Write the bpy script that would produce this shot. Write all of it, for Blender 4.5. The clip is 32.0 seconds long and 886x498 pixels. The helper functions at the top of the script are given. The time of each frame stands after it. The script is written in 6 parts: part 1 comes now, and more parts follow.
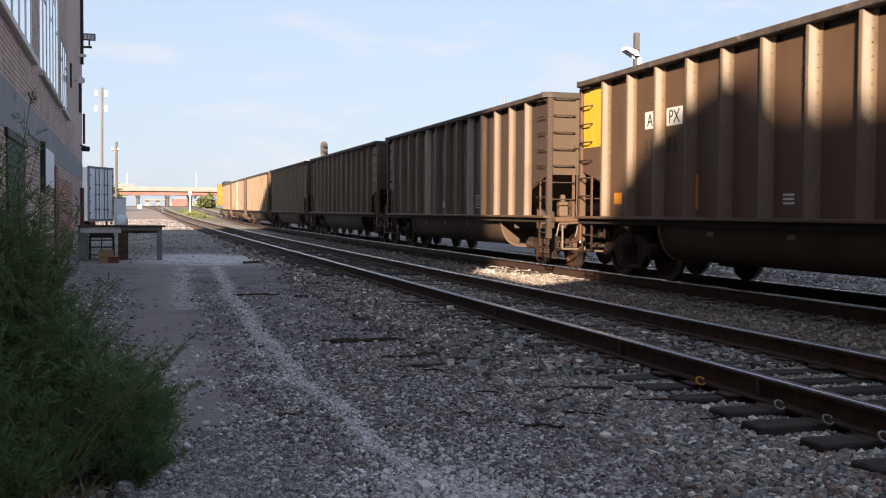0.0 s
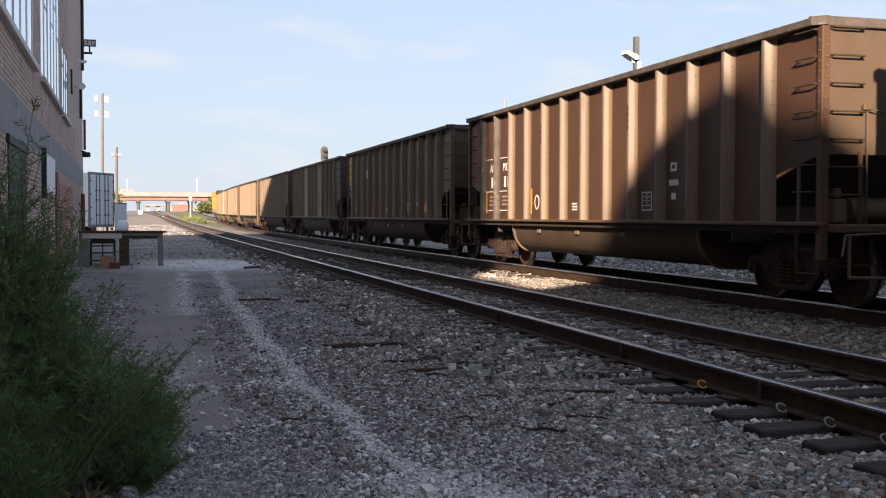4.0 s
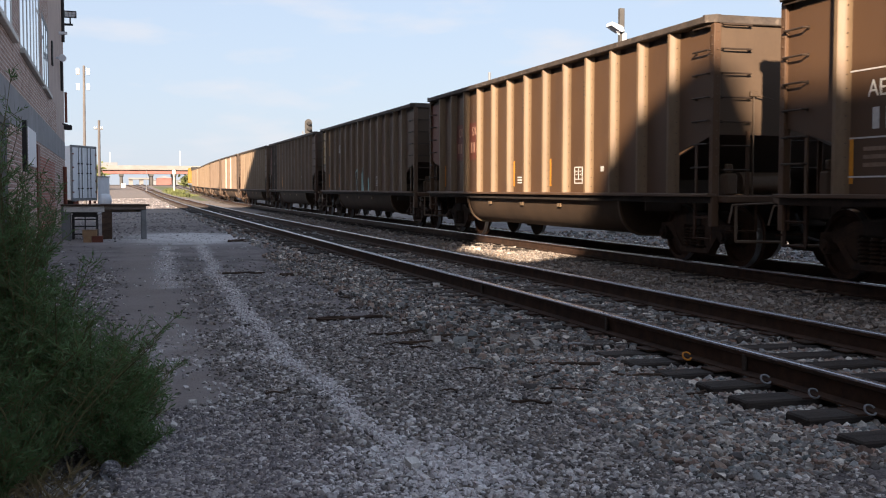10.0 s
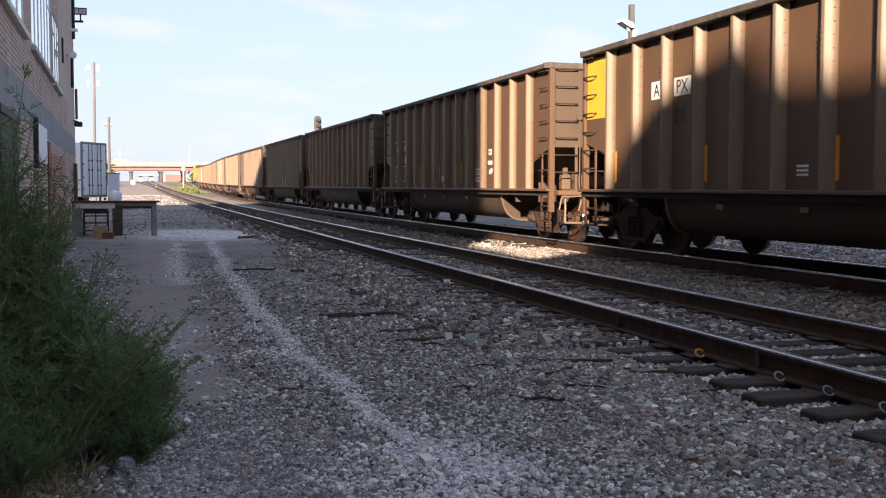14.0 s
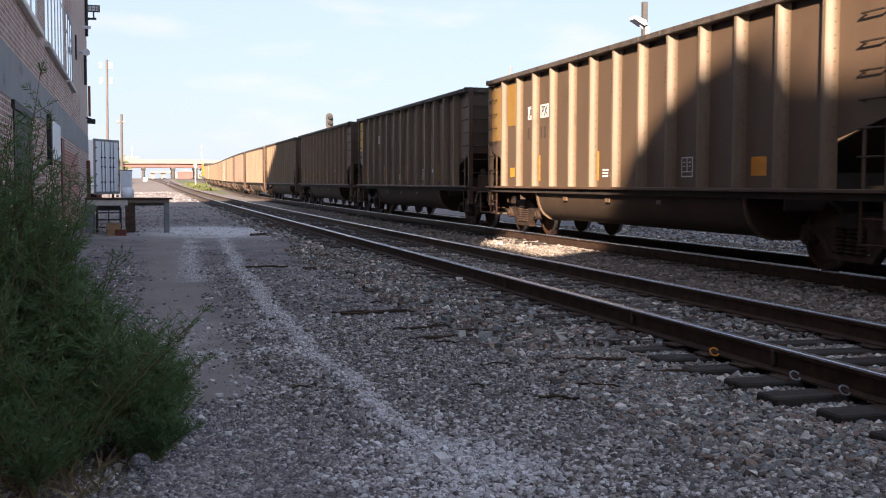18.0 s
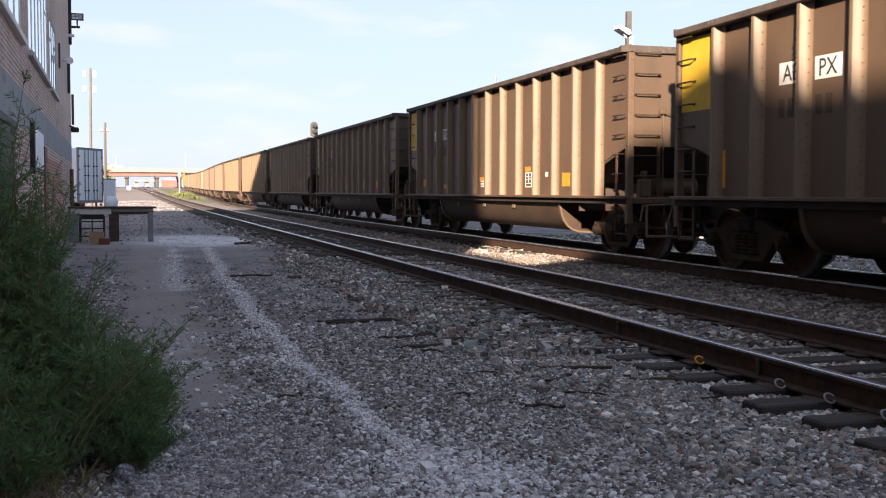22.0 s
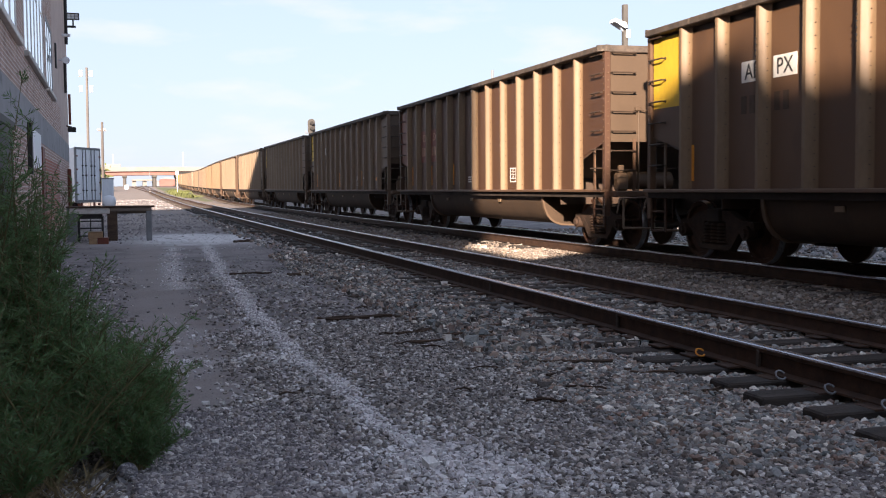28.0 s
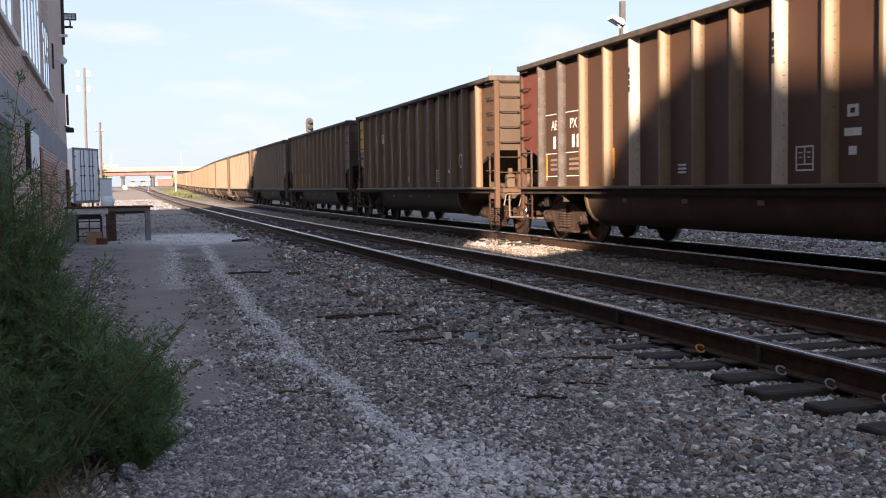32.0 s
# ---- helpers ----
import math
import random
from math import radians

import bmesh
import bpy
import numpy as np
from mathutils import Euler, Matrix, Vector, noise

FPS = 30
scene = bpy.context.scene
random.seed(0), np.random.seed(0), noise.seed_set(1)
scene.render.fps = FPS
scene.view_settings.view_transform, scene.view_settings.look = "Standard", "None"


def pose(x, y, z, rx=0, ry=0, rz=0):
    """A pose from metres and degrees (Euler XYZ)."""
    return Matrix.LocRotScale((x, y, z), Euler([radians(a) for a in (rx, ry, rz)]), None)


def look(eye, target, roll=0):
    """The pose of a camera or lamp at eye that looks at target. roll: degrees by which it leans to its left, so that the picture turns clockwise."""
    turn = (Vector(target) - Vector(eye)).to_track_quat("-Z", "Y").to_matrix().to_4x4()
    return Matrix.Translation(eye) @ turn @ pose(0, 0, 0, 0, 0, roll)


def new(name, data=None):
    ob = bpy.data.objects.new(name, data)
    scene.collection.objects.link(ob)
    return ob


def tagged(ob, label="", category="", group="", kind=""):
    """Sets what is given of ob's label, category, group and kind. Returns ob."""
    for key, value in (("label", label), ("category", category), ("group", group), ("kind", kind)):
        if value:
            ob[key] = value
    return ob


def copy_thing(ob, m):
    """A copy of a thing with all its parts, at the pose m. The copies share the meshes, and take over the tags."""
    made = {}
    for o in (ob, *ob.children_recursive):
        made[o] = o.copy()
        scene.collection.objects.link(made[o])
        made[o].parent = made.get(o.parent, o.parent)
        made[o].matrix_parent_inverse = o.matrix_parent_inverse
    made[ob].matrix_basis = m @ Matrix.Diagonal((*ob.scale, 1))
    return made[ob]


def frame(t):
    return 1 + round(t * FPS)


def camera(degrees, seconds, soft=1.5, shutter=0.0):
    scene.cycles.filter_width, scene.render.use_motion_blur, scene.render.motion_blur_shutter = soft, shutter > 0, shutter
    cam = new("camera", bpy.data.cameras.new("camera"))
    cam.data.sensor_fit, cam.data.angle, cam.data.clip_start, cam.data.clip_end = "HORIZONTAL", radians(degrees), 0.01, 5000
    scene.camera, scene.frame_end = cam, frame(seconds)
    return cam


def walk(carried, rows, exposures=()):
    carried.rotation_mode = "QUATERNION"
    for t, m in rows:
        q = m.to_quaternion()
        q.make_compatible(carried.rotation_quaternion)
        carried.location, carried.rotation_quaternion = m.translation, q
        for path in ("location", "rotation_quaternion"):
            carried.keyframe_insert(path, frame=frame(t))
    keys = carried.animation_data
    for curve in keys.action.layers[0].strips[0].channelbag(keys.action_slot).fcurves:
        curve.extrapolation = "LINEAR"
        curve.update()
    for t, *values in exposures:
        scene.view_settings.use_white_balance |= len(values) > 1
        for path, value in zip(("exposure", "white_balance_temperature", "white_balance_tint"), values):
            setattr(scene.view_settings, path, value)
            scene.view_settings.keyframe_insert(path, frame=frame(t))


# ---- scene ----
# Plan, metres: x across the tracks to the east, y along the tracks in the train's direction, z up.
# Rail heads stand 0.20 above the yard at the camera; the ground climbs gently with y.

FOV = 44.76
EXPOSURE = 1.68
cam = camera(FOV, 32.0, soft=1.1, shutter=0.15)

# seconds, x, y, z, heading to the right of the tracks, tilt down, lean (degrees)
CAMERA_ROWS = [
    (0, 0.049, -0.039, 1.339, 15.656, 1.921, 0.350),
    (0.5, 0.044, -0.038, 1.343, 15.710, 1.953, 0.320),
    (1, 0.044, -0.038, 1.342, 15.662, 1.909, 0.320),
    (1.5, 0.039, -0.046, 1.345, 15.619, 1.859, 0.289),
    (2, 0.042, -0.049, 1.344, 15.639, 1.839, 0.237),
    (2.5, 0.039, -0.049, 1.339, 15.555, 1.828, 0.233),
    (3, 0.039, -0.049, 1.341, 15.387, 1.735, 0.389),
    (3.5, 0.034, -0.057, 1.343, 15.448, 1.646, 0.279),
    (5.5, 0.042, -0.041, 1.338, 16.254, 1.935, -0.089),
    (6, 0.041, -0.041, 1.343, 16.345, 1.945, 0.057),
    (6.5, 0.043, -0.039, 1.344, 16.425, 1.956, 0.073),
    (7, 0.043, -0.037, 1.341, 16.444, 2.032, 0.027),
    (7.5, 0.050, -0.025, 1.336, 16.394, 2.310, 0.029),
    (8, 0.046, -0.019, 1.338, 16.291, 2.522, -0.023),
    (8.5, 0.047, -0.017, 1.339, 16.287, 2.748, 0.012),
    (9, 0.049, -0.013, 1.334, 16.330, 2.887, 0.140),
    (9.5, 0.049, -0.011, 1.335, 16.372, 2.997, 0.173),
    (10, 0.049, -0.014, 1.334, 16.438, 3.119, 0.052),
    (10.5, 0.044, -0.013, 1.333, 16.401, 3.212, 0.088),
    (11, 0.044, -0.012, 1.330, 16.354, 3.312, 0.130),
    (11.5, 0.045, -0.006, 1.331, 16.258, 3.390, -0.049),
    (12, 0.047, 0.001, 1.325, 16.224, 3.444, -0.105),
    (12.5, 0.040, -0.006, 1.326, 16.207, 3.375, -0.009),
    (13, 0.039, -0.010, 1.331, 16.122, 3.340, -0.084),
    (13.5, 0.034, -0.014, 1.332, 16.032, 3.314, -0.103),
    (14, 0.028, 0.004, 1.333, 15.964, 3.299, 0.051),
    (14.5, 0.028, 0.001, 1.339, 16.065, 3.100, 0.253),
    (16.5, 0.017, 0.017, 1.337, 15.880, 3.005, 0.300),
    (17, 0.020, 0.031, 1.333, 15.958, 3.114, 0.212),
    (17.5, 0.019, 0.029, 1.336, 15.889, 3.203, 0.103),
    (18, 0.013, 0.023, 1.334, 15.368, 3.432, 0.151),
    (18.5, 0.011, 0.017, 1.334, 15.308, 3.414, 0.253),
    (19, 0.010, 0.024, 1.334, 15.686, 3.373, -0.045),
    (19.5, 0.012, 0.024, 1.335, 15.745, 3.160, -0.241),
    (20, 0.012, 0.028, 1.332, 15.820, 3.041, -0.168),
    (20.5, 0.008, 0.026, 1.337, 16.061, 2.905, -0.257),
    (21, 0.008, 0.031, 1.336, 16.019, 2.994, 0.050),
    (21.5, 0.007, 0.029, 1.338, 16.012, 3.014, 0.101),
    (22, 0.008, 0.032, 1.333, 16.181, 2.969, 0.141),
    (22.5, 0.007, 0.029, 1.332, 16.283, 2.901, -0.068),
    (23, 0.000, 0.000, 1.332, 16.332, 2.886, -0.087),
    (23.5, -0.002, -0.013, 1.333, 16.344, 2.876, -0.204),
    (24, -0.005, -0.016, 1.332, 16.295, 2.892, -0.122),
    (24.5, -0.002, -0.001, 1.332, 16.022, 2.888, -0.048),
    (25, -0.002, 0.016, 1.333, 16.118, 2.921, -0.037),
    (25.5, 0.001, 0.028, 1.331, 16.208, 3.015, -0.117),
    (27.5, 0.001, 0.031, 1.333, 16.299, 3.144, -0.484),
    (28, 0.002, 0.030, 1.333, 16.248, 3.205, -0.521),
    (28.5, 0.004, 0.029, 1.331, 16.183, 3.281, -0.604),
    (29, 0.004, 0.034, 1.329, 16.222, 3.366, -0.544),
    (29.5, 0.006, 0.035, 1.332, 16.293, 3.401, -0.683),
    (30, 0.002, 0.031, 1.333, 16.391, 3.356, -0.747),
    (30.5, 0.001, 0.032, 1.335, 16.378, 3.307, -0.871),
    (31, -0.002, 0.031, 1.336, 16.335, 3.304, -0.934),
    (31.5, 0.002, 0.039, 1.331, 16.255, 3.320, -0.929),
    (32, 0.001, 0.039, 1.330, 16.304, 3.310, -0.919),
]


def held(x, y, z, heading, down, lean):
    return pose(x, y, z, 90 - down, 0, -heading) @ pose(0, 0, 0, 0, 0, lean)


walk(cam, [(t, held(*row)) for t, *row in CAMERA_ROWS],
     exposures=[(0.0, EXPOSURE, 6400, 11), (10.8, EXPOSURE - 0.04, 6400, 11), (13.0, EXPOSURE + 0.21, 6300, 14), (32.0, EXPOSURE + 0.21, 6300, 14)])

# ---- light ----
SUN_AZ, SUN_EL = 26.0, 18.5          # the way the sunlight travels, from the tracks to the right; height above the horizon
way = Vector((math.sin(radians(SUN_AZ)) * math.cos(radians(SUN_EL)), math.cos(radians(SUN_AZ)) * math.cos(radians(SUN_EL)), -math.sin(radians(SUN_EL))))
sun = new("sun", bpy.data.lights.new("sun", "SUN"))
sun.data.energy, sun.data.angle, sun.data.color = 5.0, radians(1.1), (1.0, 0.82, 0.64)
sun.matrix_world = look((0, 0, 60), Vector((0, 0, 60)) + way)

world = bpy.data.worlds.new("sky")
scene.world = world
world.use_nodes = True
wn, wl = world.node_tree.nodes, world.node_tree.links
wn.clear()
w_out = wn.new("ShaderNodeOutputWorld")
w_bg = wn.new("ShaderNodeBackground")
w_sky = wn.new("ShaderNodeTexSky")
w_sky.sky_type, w_sky.sun_disc = "NISHITA", False
w_sky.sun_elevation, w_sky.sun_rotation = radians(SUN_EL), radians(180 + SUN_AZ)
w_sky.air_density, w_sky.dust_density, w_sky.ozone_density = 1.0, 0.3, 2.5
w_bg.inputs["Strength"].default_value = 0.0570
w_tc, w_map = wn.new("ShaderNodeTexCoord"), wn.new("ShaderNodeMapping")
w_map.inputs["Scale"].default_value = (1.0, 1.0, 3.6)
w_n = wn.new("ShaderNodeTexNoise")
w_n.inputs["Scale"].default_value, w_n.inputs["Detail"].default_value = 8.5, 9.0
w_r = wn.new("ShaderNodeValToRGB")
w_r.color_ramp.elements[0].position, w_r.color_ramp.elements[1].position = 0.53, 0.70
w_mix = wn.new("ShaderNodeMix")
w_mix.data_type = "RGBA"
w_mix.inputs[7].default_value = (3.55, 3.92, 4.65, 1)
w_mul = wn.new("ShaderNodeMath")
w_mul.operation = "MULTIPLY"
w_mul.inputs[1].default_value = 0.5
wl.new(w_tc.outputs["Generated"], w_map.inputs["Vector"])
wl.new(w_map.outputs["Vector"], w_n.inputs["Vector"])
wl.new(w_n.outputs["Fac"], w_r.inputs["Fac"])
wl.new(w_r.outputs["Color"], w_mul.inputs[0])
w_sep, w_haze = wn.new("ShaderNodeSeparateXYZ"), wn.new("ShaderNodeMapRange")
w_haze.inputs[1].default_value, w_haze.inputs[2].default_value = 0.45, 0.0
w_haze.inputs[3].default_value, w_haze.inputs[4].default_value = 0.5, 0.9
wl.new(w_tc.outputs["Generated"], w_sep.inputs["Vector"])
wl.new(w_sep.outputs["Z"], w_haze.inputs[0])
wl.new(w_haze.outputs[0], w_mix.inputs["Factor"])
w_cloud = wn.new("ShaderNodeMix")
w_cloud.data_type = "RGBA"
w_cloud.inputs[7].default_value = (4.9, 4.85, 5.0, 1)
wl.new(w_mul.outputs["Value"], w_cloud.inputs["Factor"])
wl.new(w_sky.outputs["Color"], w_mix.inputs[6])
wl.new(w_mix.outputs[2], w_cloud.inputs[6])
wl.new(w_cloud.outputs[2], w_bg.inputs["Color"])
wl.new(w_bg.outputs["Background"], w_out.inputs["Surface"])

# ---- materials ----


def material(name, dark, light, rough=0.8, metal=0.0, scale=3.0, fine=40.0, bump=0.2, dist=0.01, stretch=(1, 1, 1), vary=0.25, third=None, third_at=(0.62, 0.72), spec=0.3, coords="Object"):
    """A surface of two tones mixed by coarse and fine grain, with stains of a third tone, fine relief and a small change from piece to piece."""
    m = bpy.data.materials.new(name)
    m.use_nodes = True
    n, l = m.node_tree.nodes, m.node_tree.links
    b = n["Principled BSDF"]
    tc, mp = n.new("ShaderNodeTexCoord"), n.new("ShaderNodeMapping")
    info, off = n.new("ShaderNodeObjectInfo"), n.new("ShaderNodeMath")
    off.operation = "MULTIPLY"
    off.inputs[1].default_value = 37.0
    mp.inputs["Scale"].default_value = stretch
    l.new(info.outputs["Random"], off.inputs[0])
    l.new(off.outputs[0], mp.inputs["Location"])
    l.new(tc.outputs[coords], mp.inputs["Vector"])
    coarse, grain = n.new("ShaderNodeTexNoise"), n.new("ShaderNodeTexNoise")
    for k, sc, de in ((coarse, scale, 7.0), (grain, fine, 4.0)):
        k.inputs["Scale"].default_value, k.inputs["Detail"].default_value, k.inputs["Roughness"].default_value = sc, de, 0.62
        l.new(mp.outputs["Vector"], k.inputs["Vector"])
    both = n.new("ShaderNodeMix")
    both.inputs["Factor"].default_value = 0.4
    l.new(coarse.outputs["Fac"], both.inputs[2])
    l.new(grain.outputs["Fac"], both.inputs[3])
    ramp = n.new("ShaderNodeValToRGB")
    e = ramp.color_ramp.elements
    e[0].position, e[0].color = 0.36, (*dark, 1)
    e[1].position, e[1].color = 0.64, (*light, 1)
    l.new(both.outputs[0], ramp.inputs["Fac"])
    colour = ramp.outputs["Color"]
    if third:
        spots, gate, mix = n.new("ShaderNodeTexNoise"), n.new("ShaderNodeMapRange"), n.new("ShaderNodeMix")
        spots.inputs["Scale"].default_value, spots.inputs["Detail"].default_value = scale * 1.7, 9.0
        mix.data_type = "RGBA"
        gate.inputs[1].default_value, gate.inputs[2].default_value = third_at
        mix.inputs[7].default_value = (*third, 1)
        l.new(mp.outputs["Vector"], spots.inputs["Vector"])
        l.new(spots.outputs["Fac"], gate.inputs[0])
        l.new(gate.outputs[0], mix.inputs["Factor"])
        l.new(colour, mix.inputs[6])
        colour = mix.outputs[2]
    if vary:
        hsv, span = n.new("ShaderNodeHueSaturation"), n.new("ShaderNodeMapRange")
        span.inputs[3].default_value, span.inputs[4].default_value = 1 - vary, 1 + vary
        l.new(info.outputs["Random"], span.inputs[0])
        l.new(span.outputs[0], hsv.inputs["Value"])
        l.new(colour, hsv.inputs["Color"])
        colour = hsv.outputs["Color"]
    l.new(colour, b.inputs["Base Color"])
    b.inputs["Metallic"].default_value = metal
    b.inputs["Specular IOR Level"].default_value = spec
    rr = n.new("ShaderNodeMapRange")
    rr.inputs[3].default_value, rr.inputs[4].default_value = max(0.05, rough - 0.12), min(1, rough + 0.12)
    l.new(grain.outputs["Fac"], rr.inputs[0])
    l.new(rr.outputs[0], b.inputs["Roughness"])
    if bump:
        bp = n.new("ShaderNodeBump")
        bp.inputs["Strength"].default_value, bp.inputs["Distance"].default_value = bump, dist
        l.new(both.outputs[0], bp.inputs["Height"])
        l.new(bp.outputs["Normal"], b.inputs["Normal"])
    return m




def ground_material():
    """Grey gravel and dirt; the painted-in attribute "dust" gives pale crushed stone, "mud" smooth brown dirt."""
    m = material("gravel_yard", (0.055, 0.048, 0.048), (0.27, 0.243, 0.240), 0.92, scale=1.3, fine=60, bump=0.8, dist=0.010, vary=0, third=(0.25, 0.23, 0.215), third_at=(0.64, 0.80))
    n, l = m.node_tree.nodes, m.node_tree.links
    b = n["Principled BSDF"]
    colour = b.inputs["Base Color"].links[0].from_socket
    grain = [k for k in n if k.type == "TEX_NOISE"][1]
    for name, tone in (("mud", (0.262, 0.228, 0.212)), ("dust", (0.74, 0.73, 0.72)), ("earth", (0.27, 0.222, 0.185)), ("grass", (0.10, 0.13, 0.04))):
        at, mix, mul = n.new("ShaderNodeAttribute"), n.new("ShaderNodeMix"), n.new("ShaderNodeMath")
        at.attribute_name = name
        mix.data_type = "RGBA"
        mul.operation = "MULTIPLY"
        span = n.new("ShaderNodeMapRange")
        span.inputs[1].default_value, span.inputs[2].default_value = 0.36, 0.58
        span.inputs[3].default_value, span.inputs[4].default_value = 0.45, 1.0
        mix.inputs[7].default_value = (*tone, 1)
        l.new(grain.outputs["Fac"], span.inputs[0])
        l.new(at.outputs["Fac"], mul.inputs[0])
        l.new(span.outputs[0], mul.inputs[1])
        l.new(mul.outputs[0], mix.inputs["Factor"])
        l.new(colour, mix.inputs[6])
        colour = mix.outputs[2]
    l.new(colour, b.inputs["Base Color"])
    return m


GROUND = ground_material()


def stone_material(name, tones):
    """Loose stones in one mesh: each stone takes one of the tones."""
    m = bpy.data.materials.new(name)
    m.use_nodes = True
    n, l = m.node_tree.nodes, m.node_tree.links
    b = n["Principled BSDF"]
    geo, ramp, tc, tx, mix = n.new("ShaderNodeNewGeometry"), n.new("ShaderNodeValToRGB"), n.new("ShaderNodeTexCoord"), n.new("ShaderNodeTexNoise"), n.new("ShaderNodeMix")
    ramp.color_ramp.interpolation = "LINEAR"
    e = ramp.color_ramp.elements
    while len(e) < len(tones):
        e.new(0.5)
    for i, tone in enumerate(tones):
        e[i].position, e[i].color = i / (len(tones) - 1), (*tone, 1)
    tx.inputs["Scale"].default_value, tx.inputs["Detail"].default_value = 70.0, 4.0
    mix.data_type, mix.blend_type = "RGBA", "MULTIPLY"
    mix.inputs["Factor"].default_value = 0.6
    l.new(geo.outputs["Random Per Island"], ramp.inputs["Fac"])
    l.new(tc.outputs["Object"], tx.inputs["Vector"])
    shade = n.new("ShaderNodeMapRange")
    shade.inputs[1].default_value, shade.inputs[2].default_value, shade.inputs[3].default_value, shade.inputs[4].default_value = 0.3, 0.7, 0.6, 1.25
    l.new(tx.outputs["Fac"], shade.inputs[0])
    l.new(ramp.outputs["Color"], mix.inputs[6])
    l.new(shade.outputs[0], mix.inputs[7])
    l.new(mix.outputs[2], b.inputs["Base Color"])
    b.inputs["Roughness"].default_value, b.inputs["Specular IOR Level"].default_value = 0.85, 0.3
    return m


STONES = stone_material("crushed_stone", [(0.057, 0.050, 0.047), (0.208, 0.189, 0.177), (0.106, 0.094, 0.087), (0.562, 0.506, 0.458), (0.147, 0.126, 0.109), (0.317, 0.298, 0.282), (0.079, 0.069, 0.065), (0.744, 0.722, 0.686), (0.157, 0.124, 0.104), (0.431, 0.392, 0.357), (0.095, 0.087, 0.085), (0.744, 0.722, 0.686), (0.245, 0.198, 0.159)])
STONES_BIG = stone_material("track_ballast", [(0.068, 0.062, 0.058), (0.273, 0.265, 0.254), (0.156, 0.179, 0.176), (0.545, 0.496, 0.439), (0.091, 0.084, 0.079), (0.342, 0.227, 0.175), (0.182, 0.174, 0.167), (0.845, 0.791, 0.703), (0.117, 0.098, 0.084), (0.334, 0.342, 0.334), (0.080, 0.068, 0.060), (0.401, 0.307, 0.244), (0.207, 0.217, 0.198)])
STONES_RUST = stone_material("rusty_ballast", [(0.098, 0.078, 0.066), (0.231, 0.187, 0.153), (0.168, 0.143, 0.122), (0.365, 0.299, 0.243), (0.120, 0.099, 0.084), (0.287, 0.209, 0.153), (0.197, 0.179, 0.164), (0.448, 0.397, 0.336), (0.140, 0.113, 0.091)])
STONES_DARK = stone_material("slate_gravel", [(0.110, 0.100, 0.104), (0.231, 0.212, 0.219), (0.150, 0.135, 0.136), (0.414, 0.381, 0.378), (0.185, 0.159, 0.151), (0.620, 0.582, 0.555), (0.245, 0.206, 0.186)])
STONES_PALE = stone_material("pale_crushed_stone", [(0.502, 0.477, 0.473), (0.677, 0.636, 0.628), (0.795, 0.785, 0.772), (0.393, 0.371, 0.374), (0.721, 0.679, 0.672)])
STEEL_RUST = material("rusty_rail_side", (0.028, 0.016, 0.011), (0.085, 0.045, 0.027), 0.75, 0.2, scale=6, fine=60, vary=0.1)
RAIL_HEAD = material("worn_rail_head", (0.30, 0.30, 0.32), (0.48, 0.48, 0.50), 0.28, 1.0, scale=4, fine=90, bump=0.05, vary=0, stretch=(6, 0.3, 1))
TIE = material("weathered_tie", (0.022, 0.018, 0.016), (0.075, 0.062, 0.052), 0.9, scale=3, fine=45, stretch=(0.4, 3, 3), bump=0.7, dist=0.02)


def car_paint(name, dark, light, third):
    mid = [(a + b) / 2 for a, b in zip(dark, light)]
    soft = [tuple(m + (c - m) * 0.55 for c, m in zip(tone, mid)) for tone in (dark, light)]
    stain = tuple(m + (c - m) * 0.6 for c, m in zip(third, mid))
    return material(name, *soft, 0.58, 0.0, scale=0.9, fine=38, stretch=(1, 1, 0.55), bump=0.06, dist=0.006, vary=0.05, third=stain, third_at=(0.56, 0.80), spec=0.45)


CAR_BROWN = car_paint("dusty_brown_paint", (0.081, 0.043, 0.025), (0.126, 0.070, 0.036), (0.057, 0.030, 0.019))
CAR_TAN = car_paint("grey_tan_paint", (0.089, 0.054, 0.032), (0.135, 0.085, 0.049), (0.062, 0.038, 0.024))
CAR_WARM = car_paint("orange_brown_paint", (0.078, 0.039, 0.019), (0.114, 0.060, 0.028), (0.052, 0.026, 0.015))
# sooty skin of one car; also paints shade into chord recess and slope sheet
CAR_SOOT_SHADE = car_paint("sooty_shade_brown_paint", (0.046, 0.028, 0.019), (0.070, 0.044, 0.028), (0.028, 0.019, 0.014))
# end walls take a darker tone than the tan side sheets
CAR_END = car_paint("darker_end_paint", (0.066, 0.041, 0.024), (0.100, 0.064, 0.037), (0.044, 0.028, 0.018))
CAR_RUST = car_paint("rusty_brown_paint", (0.060, 0.028, 0.014), (0.092, 0.041, 0.021), (0.039, 0.019, 0.011))
CAR_RED = car_paint("rust_red_paint", (0.119, 0.030, 0.016), (0.182, 0.049, 0.027), (0.084, 0.033, 0.022))


def rib_paint(name, dark, light):
    return material(name, dark, light, 0.55, scale=2.0, fine=30, stretch=(1, 1, 0.4), bump=0.08, dist=0.006, vary=0.05, third=tuple(c * 0.6 for c in dark), third_at=(0.62, 0.82), spec=0.45)


